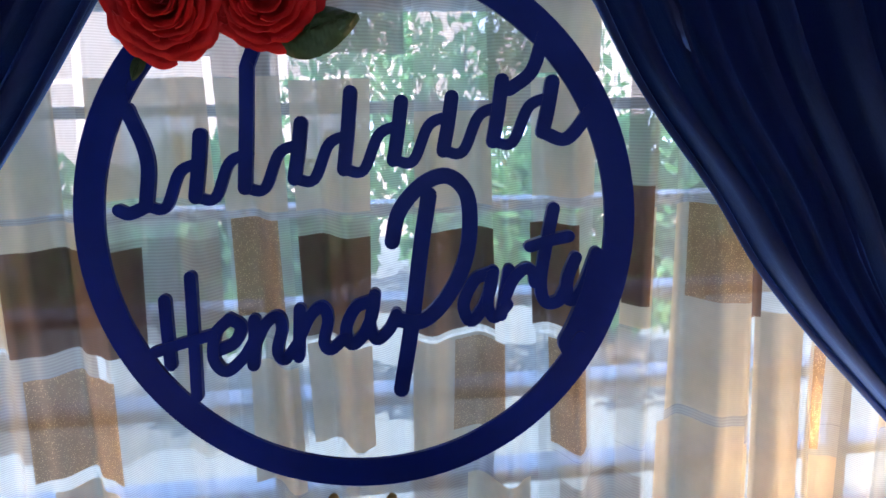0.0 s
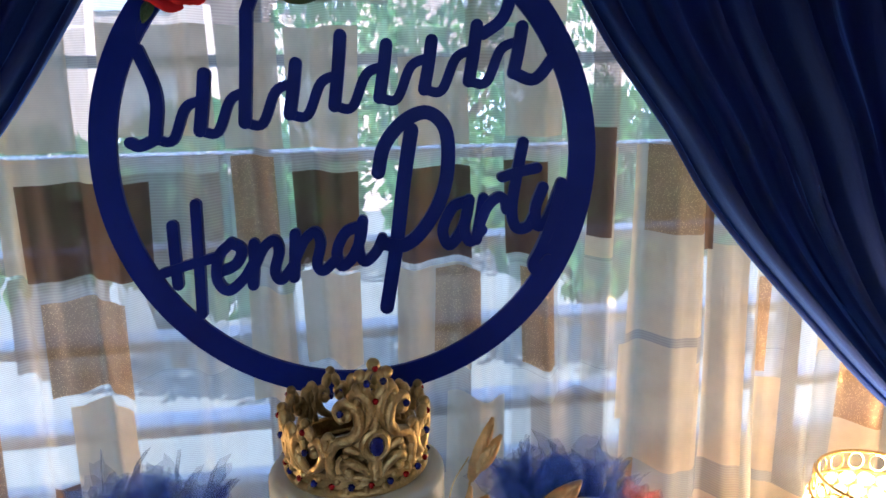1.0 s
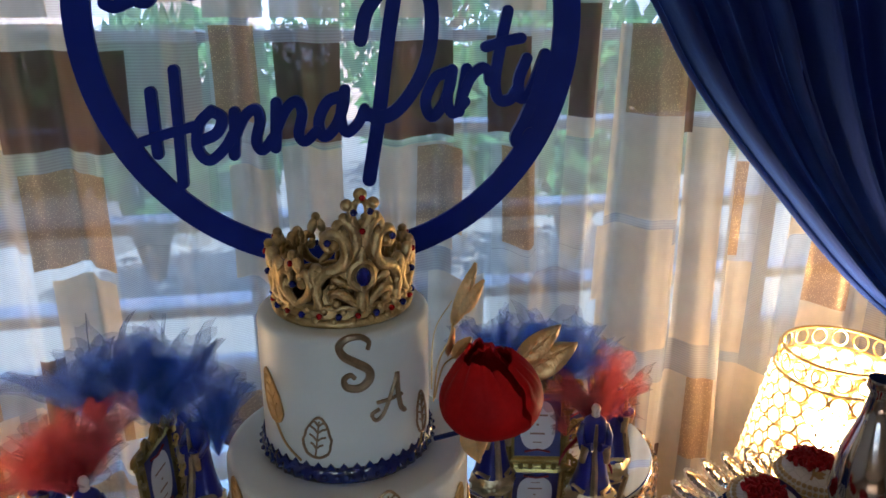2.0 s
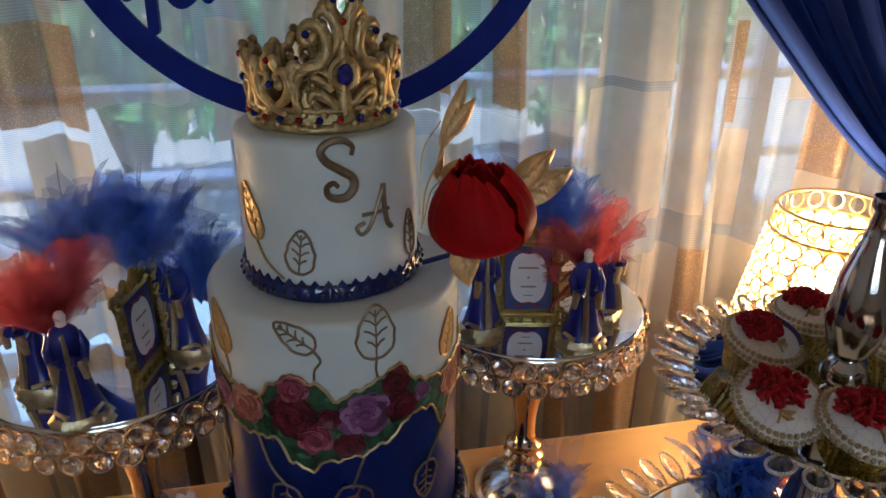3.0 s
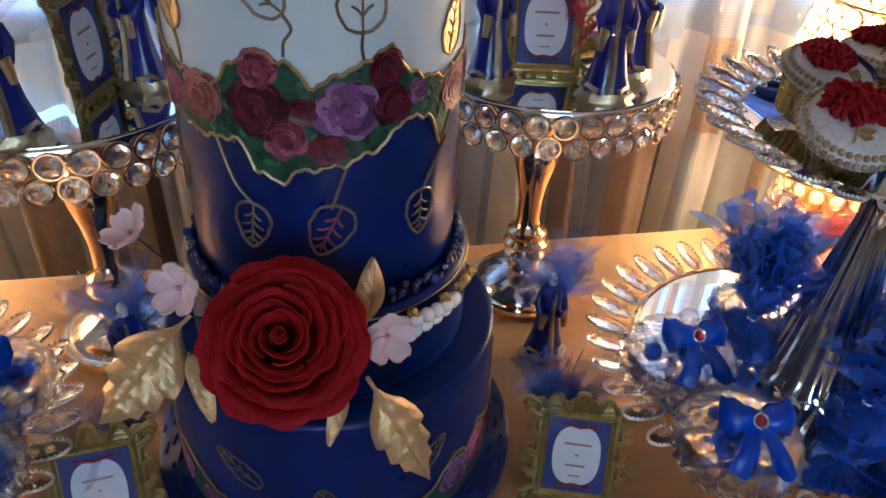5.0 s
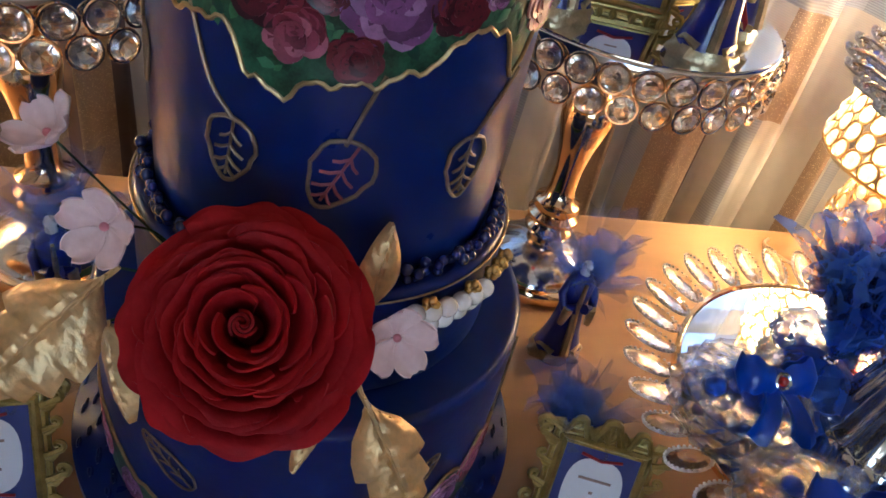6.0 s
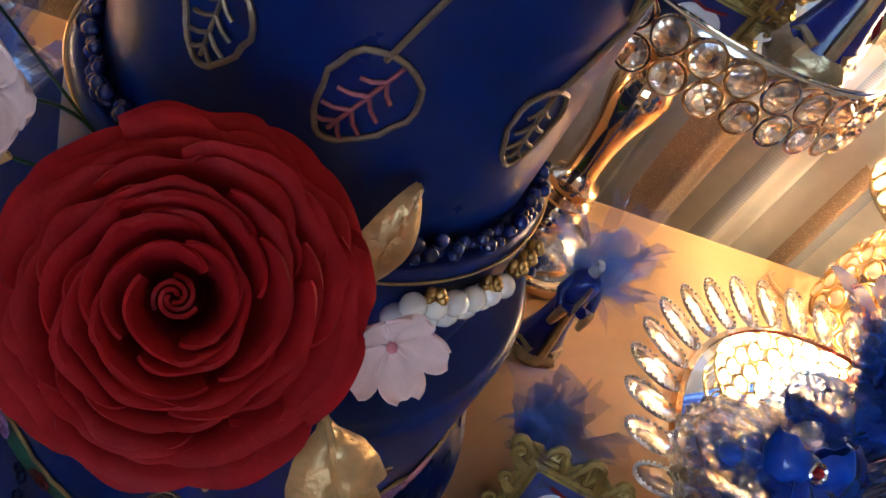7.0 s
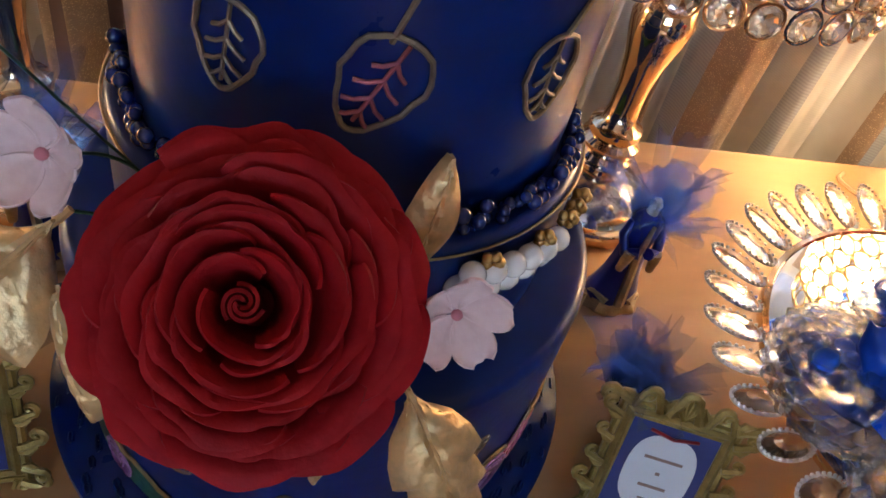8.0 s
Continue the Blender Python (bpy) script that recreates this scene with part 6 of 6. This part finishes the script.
def cupcake(x, y, z, spin, tilt, seed, ribbon=False):
    ob = thing("cupcake", "gold-lined cupcake with white icing and a red sugar flower", "cupcake", at=Matrix.Translation((x, y, z)) @ pose(0, 0, 0, tilt[0], tilt[1], spin), group="cupcakes on the stand")
    part("liner", Shape().lathe([(0.0001, 0), (0.024, 0), (0.0275, 0.016), (0.032, 0.03), (0.0335, 0.034), (0.031, 0.033)], 96, wave=lambda a, i: 1 + 0.035 * math.sin(32 * a) * (i > 0)), LINER, ob, "pleated gold foil liner")
    part("icing", Shape().lathe([(0.0325, 0.031), (0.0365, 0.034), (0.0375, 0.038), (0.035, 0.043), (0.027, 0.0475), (0.015, 0.05), (0.0001, 0.0508)], 48, wave=lambda a, i: 1 + 0.012 * math.sin(5 * a + i + seed)), CRACKLE, ob)
    for rr, zz, cnt in ((0.0372, 0.0385, 44), (0.0338, 0.0436, 40)):
        for i in range(cnt):
            a = 2 * math.pi * i / cnt
            part("icing_pearl", MINI_PEARL, None, ob, at=Matrix.Translation((rr * math.cos(a), rr * math.sin(a), zz)))
    rnd, s = random.Random(seed), Shape()
    for i in range(64):
        a, q = i * 2.39996 + rnd.uniform(-0.3, 0.3), math.sqrt((i + 0.5) / 64)
        cx, cy, tw, hh = 0.0205 * q * math.cos(a) - 0.003, 0.0175 * q * math.sin(a) + 0.007, a + rnd.uniform(0.6, 2.5), 0.0125 * (1.15 - 0.6 * q * q) * rnd.uniform(0.9, 1.08)

        def ruffle(u, v):
            w, b = (u - 0.5) * 0.0085 * (0.6 + 0.4 * v), 0.0022 * math.sin(5 * u + i) * v + 0.003 * q * v
            return (cx + w * math.cos(tw) + b * math.cos(a), cy + w * math.sin(tw) + b * math.sin(a), 0.0485 + hh * v * (1 - 0.5 * (2 * u - 1) ** 2))
        s.slab(ruffle, 5, 3, 0.0024)
    part("sugar_flower", s, RED_RUFFLE, ob, "red ruffled sugar flower")
    part("gold_stalk", Shape().tube([(-0.004, -0.01, 0.0512), (-0.006, -0.019, 0.0498), (-0.009, -0.025, 0.0482)], lambda q: 0.0014 - 0.0005 * q, 6)
         .tube([(-0.005, -0.0155, 0.0508), (0.001, -0.017, 0.0508), (0.006, -0.0155, 0.0508)], lambda q: 0.0006 + 0.0026 * math.sin(math.pi * q), 6)
         .tube([(-0.006, -0.018, 0.0502), (-0.001, -0.021, 0.0498), (0.004, -0.021, 0.0496)], lambda q: 0.0006 + 0.0022 * math.sin(math.pi * q), 6), GOLD_PAINT, ob)
    if ribbon:
        part("icing_ribbon", Shape().slab(lambda u, v: (0.034 * math.cos(-0.9 + 1.8 * u) * (0.94 + 0.06 * v), 0.034 * math.sin(-0.9 + 1.8 * u) * (0.94 + 0.06 * v), 0.0445 + 0.004 * v), 12, 3, 0.001), NAVY_ICING, ob)
    return ob


CUP_Z = TRAY_Z + UP
cupcake(0.35, 0.384, CUP_Z + 0.003, 30, (14, 0), 1, True)
cupcake(0.322, 0.29, CUP_Z + 0.006, -12, (22, 0), 2)
cupcake(0.43, 0.425, CUP_Z - 0.001, -20, (0, 0), 3)
cupcake(0.372, 0.252, CUP_Z + 0.005, 10, (14, 0), 4, True)
cupcake(0.462, 0.268, CUP_Z - 0.001, 80, (0, 0), 5)
cupcake(0.49, 0.36, CUP_Z - 0.001, 120, (0, 0), 6)

# ---- crystal bowls with bows ----
SATIN = material("blue_satin_ribbon", (0.004, 0.065, 0.55), rough=0.3, var=0.25, scale=25, spec=0.6, bump=0.2, bscale=90)
SWEETS = material("blue_wrapped_sweets", (0.03, 0.12, 0.7), rough=0.35, var=0.4, scale=60, bump=0.5, bscale=120)


def bow(ob, at):
    b = part("bow", Shape().ball((0, -0.003, 0.003), 0.0085, 12, 8), SATIN, ob, "glossy blue satin bow", at=at)
    for f in (-1, 1):
        def loop(u, v):
            q = 2 * math.pi * u
            w = (v - 0.5) * 0.026 * (0.25 + 0.75 * math.sin(q / 2) ** 0.8) * (1 + 0.12 * math.sin(5 * q + f))
            return (f * 0.0145 * (1 - math.cos(q)) * (1 - 0.12 * abs(2 * v - 1)), 0.0105 * math.sin(q) * (1 - 0.5 * (2 * v - 1) ** 2) - 0.003, w + 0.007 * math.sin(q / 2))
        part("loop", Shape().slab(loop, 22, 8, 0.0008), SATIN, b)

        def tail(u, v):
            return (f * (0.004 + 0.012 * u) + (v - 0.5) * (0.009 + 0.009 * u), -0.004 - 0.012 * math.sin(2.4 * u) + 0.002 * math.sin(6 * v), -0.036 * u + 0.004 * math.cos(5 * v) * u)
        part("tail", Shape().slab(tail, 10, 4, 0.0008), SATIN, b)
    part("bow_gem", Shape().ball((0, -0.0115, 0.003), 0.0036, 8, 5), RED_GEM, b, "red stone")
    part("stone_setting", Shape().tube([(0.0052 * math.cos(0.314 * i), -0.0112 - 0.0003 * (i % 2), 0.003 + 0.0052 * math.sin(0.314 * i)) for i in range(20)], lambda q: 0.00125 + 0.00035 * math.cos(62.8 * q), 6, True), SILVER, b, "beaded silver setting")


def crystal_bowl(x, y, z, spin, r=0.05):
    ob = thing("crystal_bowl", "cut crystal sweet bowl with a blue satin bow", "bowl", at=Matrix.Translation((x, y, z)) @ pose(0, 0, 0, 0, 0, spin), group="crystal bowls with bows")
    n, k = 22, r / 0.05

    def cut(prof, push):
        """A turned wall whose every field is a small pyramid, set in staggered rows."""
        c, seen, fs = Shape(), {}, []
        for row in range(len(prof) - 1):
            (r0, z0), (r1, z1) = prof[row], prof[row + 1]
            for i in range(n):
                a0, a1 = 2 * math.pi * (i + 0.5 * row) / n, 2 * math.pi * (i + 1 + 0.5 * row) / n
                am, b0, b1 = (a0 + a1) / 2, 2 * math.pi * (i + 0.5 * (row + 1)) / n, 2 * math.pi * (i + 1 + 0.5 * (row + 1)) / n
                rm, zm = (r0 + r1) / 2 + push, (z0 + z1) / 2
                P = [(r0 * math.cos(a0), r0 * math.sin(a0), z0), (r0 * math.cos(a1), r0 * math.sin(a1), z0), (r1 * math.cos(b1), r1 * math.sin(b1), z1), (r1 * math.cos(b0), r1 * math.sin(b0), z1)]
                P.append((rm * math.cos(am + 0.25 * (a1 - a0)), rm * math.sin(am + 0.25 * (a1 - a0)), zm))
                at = []
                for p in P:
                    key = tuple(round(q * k, 5) for q in p)
                    at.append(seen.setdefault(key, len(seen)))
                fs += [(at[0], at[1], at[4]), (at[1], at[2], at[4]), (at[2], at[3], at[4]), (at[3], at[0], at[4])]
        return c.add(list(seen), fs)

    body = cut([(0.028, 0.002), (0.04, 0.012), (0.047, 0.023), (0.049, 0.034), (0.046, 0.045)], 0.0055)
    body.lathe([(a * k, b * k) for a, b in ((0.046, 0.045), (0.043, 0.045), (0.044, 0.034), (0.041, 0.022), (0.032, 0.011), (0.0001, 0.007))], 44)
    body.lathe([(a * k, b * k) for a, b in ((0.0001, 0.0), (0.026, 0.0), (0.028, 0.002))], 22)
    part("bowl_body", body, CRYSTAL, ob, "diamond-cut crystal", smooth=False)
    lid = cut([(0.0465, 0.0465), (0.042, 0.054), (0.031, 0.062), (0.016, 0.067)], 0.003)
    lid.lathe([(a * k, b * k) for a, b in ((0.016, 0.067), (0.008, 0.0695), (0.006, 0.072), (0.0065, 0.078), (0.009, 0.084), (0.006, 0.09), (0.0001, 0.091))], 12)
    part("lid", lid, CRYSTAL_LID, ob, "domed crystal lid with a knob", smooth=False)
    s, rnd = Shape(), random.Random(int(1000 * x))
    for i in range(34):
        a, q = i * 2.4, math.sqrt(i / 34)
        s.ball((0.034 * k * q * math.cos(a), 0.034 * k * q * math.sin(a), (0.02 + (0.042 - 0.026 * q * q) * rnd.random()) * k), 0.0078 * k, 8, 5)
    part("sweets", s, SWEETS, ob, "sweets wrapped in blue")
    bow(ob, Matrix.Translation((0.0, -0.016 * k, 0.072 * k)) @ pose(0, 0, 0, -42, 0, 0))
    return ob


BOWL_Z = TRAY_Z + 0.001
crystal_bowl(0.266, 0.318, BOWL_Z, 4)
crystal_bowl(0.281, 0.222, BOWL_Z, -6)
crystal_bowl(-0.318, 0.305, BOWL_Z, 10)
crystal_bowl(-0.312, 0.212, BOWL_Z, -4)
tulle("crumpled blue tulle favour bag on the mirror tray", 0.375, 0.412, BOWL_Z, 0.14, 0.055, 36, BAG_TULLE, 31, name="tulle_bag", group="blue tulle favour bags")
tulle("crumpled blue tulle favour bag on the mirror tray", 0.36, 0.37, BOWL_Z, 0.125, 0.04, 28, BAG_TULLE, 32, name="tulle_bag", group="blue tulle favour bags")
tulle("crumpled blue tulle favour bag on the mirror tray", 0.418, 0.262, BOWL_Z, 0.105, 0.05, 32, BAG_TULLE, 33, name="tulle_bag", group="blue tulle favour bags")
tulle("crumpled blue tulle favour bag on the mirror tray", 0.462, 0.272, BOWL_Z, 0.13, 0.06, 40, BAG_TULLE, 34, name="tulle_bag", group="blue tulle favour bags")
tulle("crumpled blue tulle favour bag on the mirror tray", 0.47, 0.205, BOWL_Z, 0.12, 0.06, 32, BAG_TULLE, 36, name="tulle_bag", group="blue tulle favour bags")
tulle("pinkish red tulle favour bag behind the tray", 0.47, 0.47, BOWL_Z, 0.11, 0.05, 24, RED_TULLE, 35, name="tulle_bag", group="red tulle favour bags")

# ---- lamp ----
BULB = material("lit_bulb", (1.0, 0.72, 0.42), glow=40.0, var=0.0)
LAMP_BEAD = material("lamp_crystal", (0.97, 0.9, 0.8), rough=0.06, var=0.03, scale=90, trans=0.55, clear=0.12, passes=0.25)
LAMP_GOLD = material("lamp_gilt_wire", (0.62, 0.43, 0.18), rough=0.3, metal=1.0, var=0.15, scale=60)
LINING = material("lamp_lining", (0.85, 0.72, 0.52), rough=0.8, var=0.05, scale=30, passes=0.7)


def crystal_lamp(x, y):
    ob = thing("table_lamp", "lit crystal table lamp with a gilt wire and bead shade", "lamp", at=Matrix.Translation((x, y, TABLE_Z)), group="crystal table lamps")
    z0, z1, r0, r1 = 0.165, 0.402, 0.122, 0.078
    part("base", Shape().lathe([(0.058, 0), (0.06, 0.006), (0.05, 0.014), (0.02, 0.02), (0.014, 0.05), (0.03, 0.08), (0.032, 0.1), (0.014, 0.13), (0.011, 0.2), (0.0001, 0.21)], 40), LAMP_GOLD, ob)
    for z, r in ((z1, r1), (z1 - 0.032, r1 + 0.006), (z0, r0)):
        part("rim", Shape().tube([(r * math.cos(2 * math.pi * i / 60), r * math.sin(2 * math.pi * i / 60), z) for i in range(60)], 0.0024, 6, True), LAMP_GOLD, ob)
    for i in range(18):
        a = 2 * math.pi * i / 18
        rr, zc = r1 + 0.003, z1 - 0.016
        part("filigree", Shape().tube([((rr) * math.cos(a + 0.13 * math.cos(q)), rr * math.sin(a + 0.13 * math.cos(q)), zc + 0.0125 * math.sin(q)) for q in [2 * math.pi * k / 14 for k in range(14)]], 0.0014, 5, True), LAMP_GOLD, ob)
    ring = Shape().tube([(0.0118 * math.cos(2 * math.pi * i / 16), 0.0118 * math.sin(2 * math.pi * i / 16), 0) for i in range(16)], 0.0016, 5, True).mesh("bead_ring", LAMP_GOLD)
    bead = Shape().lathe([(0.0001, -0.005), (0.0065, -0.0035), (0.0102, 0.0), (0.0065, 0.0035), (0.0001, 0.005)], 8).mesh("shade_bead", LAMP_BEAD, False)
    for row in range(9):
        q = (row + 0.5) / 9
        z = z1 - 0.034 - (z1 - 0.034 - z0) * q
        r = r1 + 0.006 + (r0 - r1 - 0.006) * q
        n = int(2 * math.pi * r / 0.0248)
        for i in range(n):
            a = 2 * math.pi * (i + 0.5 * (row % 2)) / n
            g = part("bead_ring", ring, None, ob, at=aim((r * math.cos(a), r * math.sin(a), z), (math.cos(a), math.sin(a), 0.2)))
            part("shade_bead", bead, None, g)
    body = Shape()
    for row in range(6):
        z, r = 0.025 + 0.025 * row, 0.068 + 0.006 * math.sin(row)
        for i in range(16):
            a = 2 * math.pi * (i + 0.5 * (row % 2)) / 16
            m = aim((r * math.cos(a), r * math.sin(a), z), (math.cos(a), math.sin(a), 0))
            body.tube([m @ Vector((0.0115 * math.cos(0.45 * k), 0.0115 * math.sin(0.45 * k), 0)) for k in range(14)], 0.0013, 5, True)
            body.lathe([(0.0001, -0.004), (0.009, 0.0), (0.0001, 0.004)], 8, 1, m)
    part("bead_body", body, [LAMP_GOLD, LAMP_BEAD], ob, "crystal bead foot")
    part("bulb", Shape().ball((0, 0, 0.275), 0.03, 16, 10), BULB, ob, "glowing bulb")
    part("cord", Shape().tube(spline([(-0.04, -0.02, 0.004), (-0.09, 0.01, 0.003), (-0.11, 0.04, 0.003), (-0.10, 0.055, 0.003)], 6), 0.0022, 6), LINING, ob)


for _x, _y, _ in LAMPS:
    crystal_lamp(_x, _y)
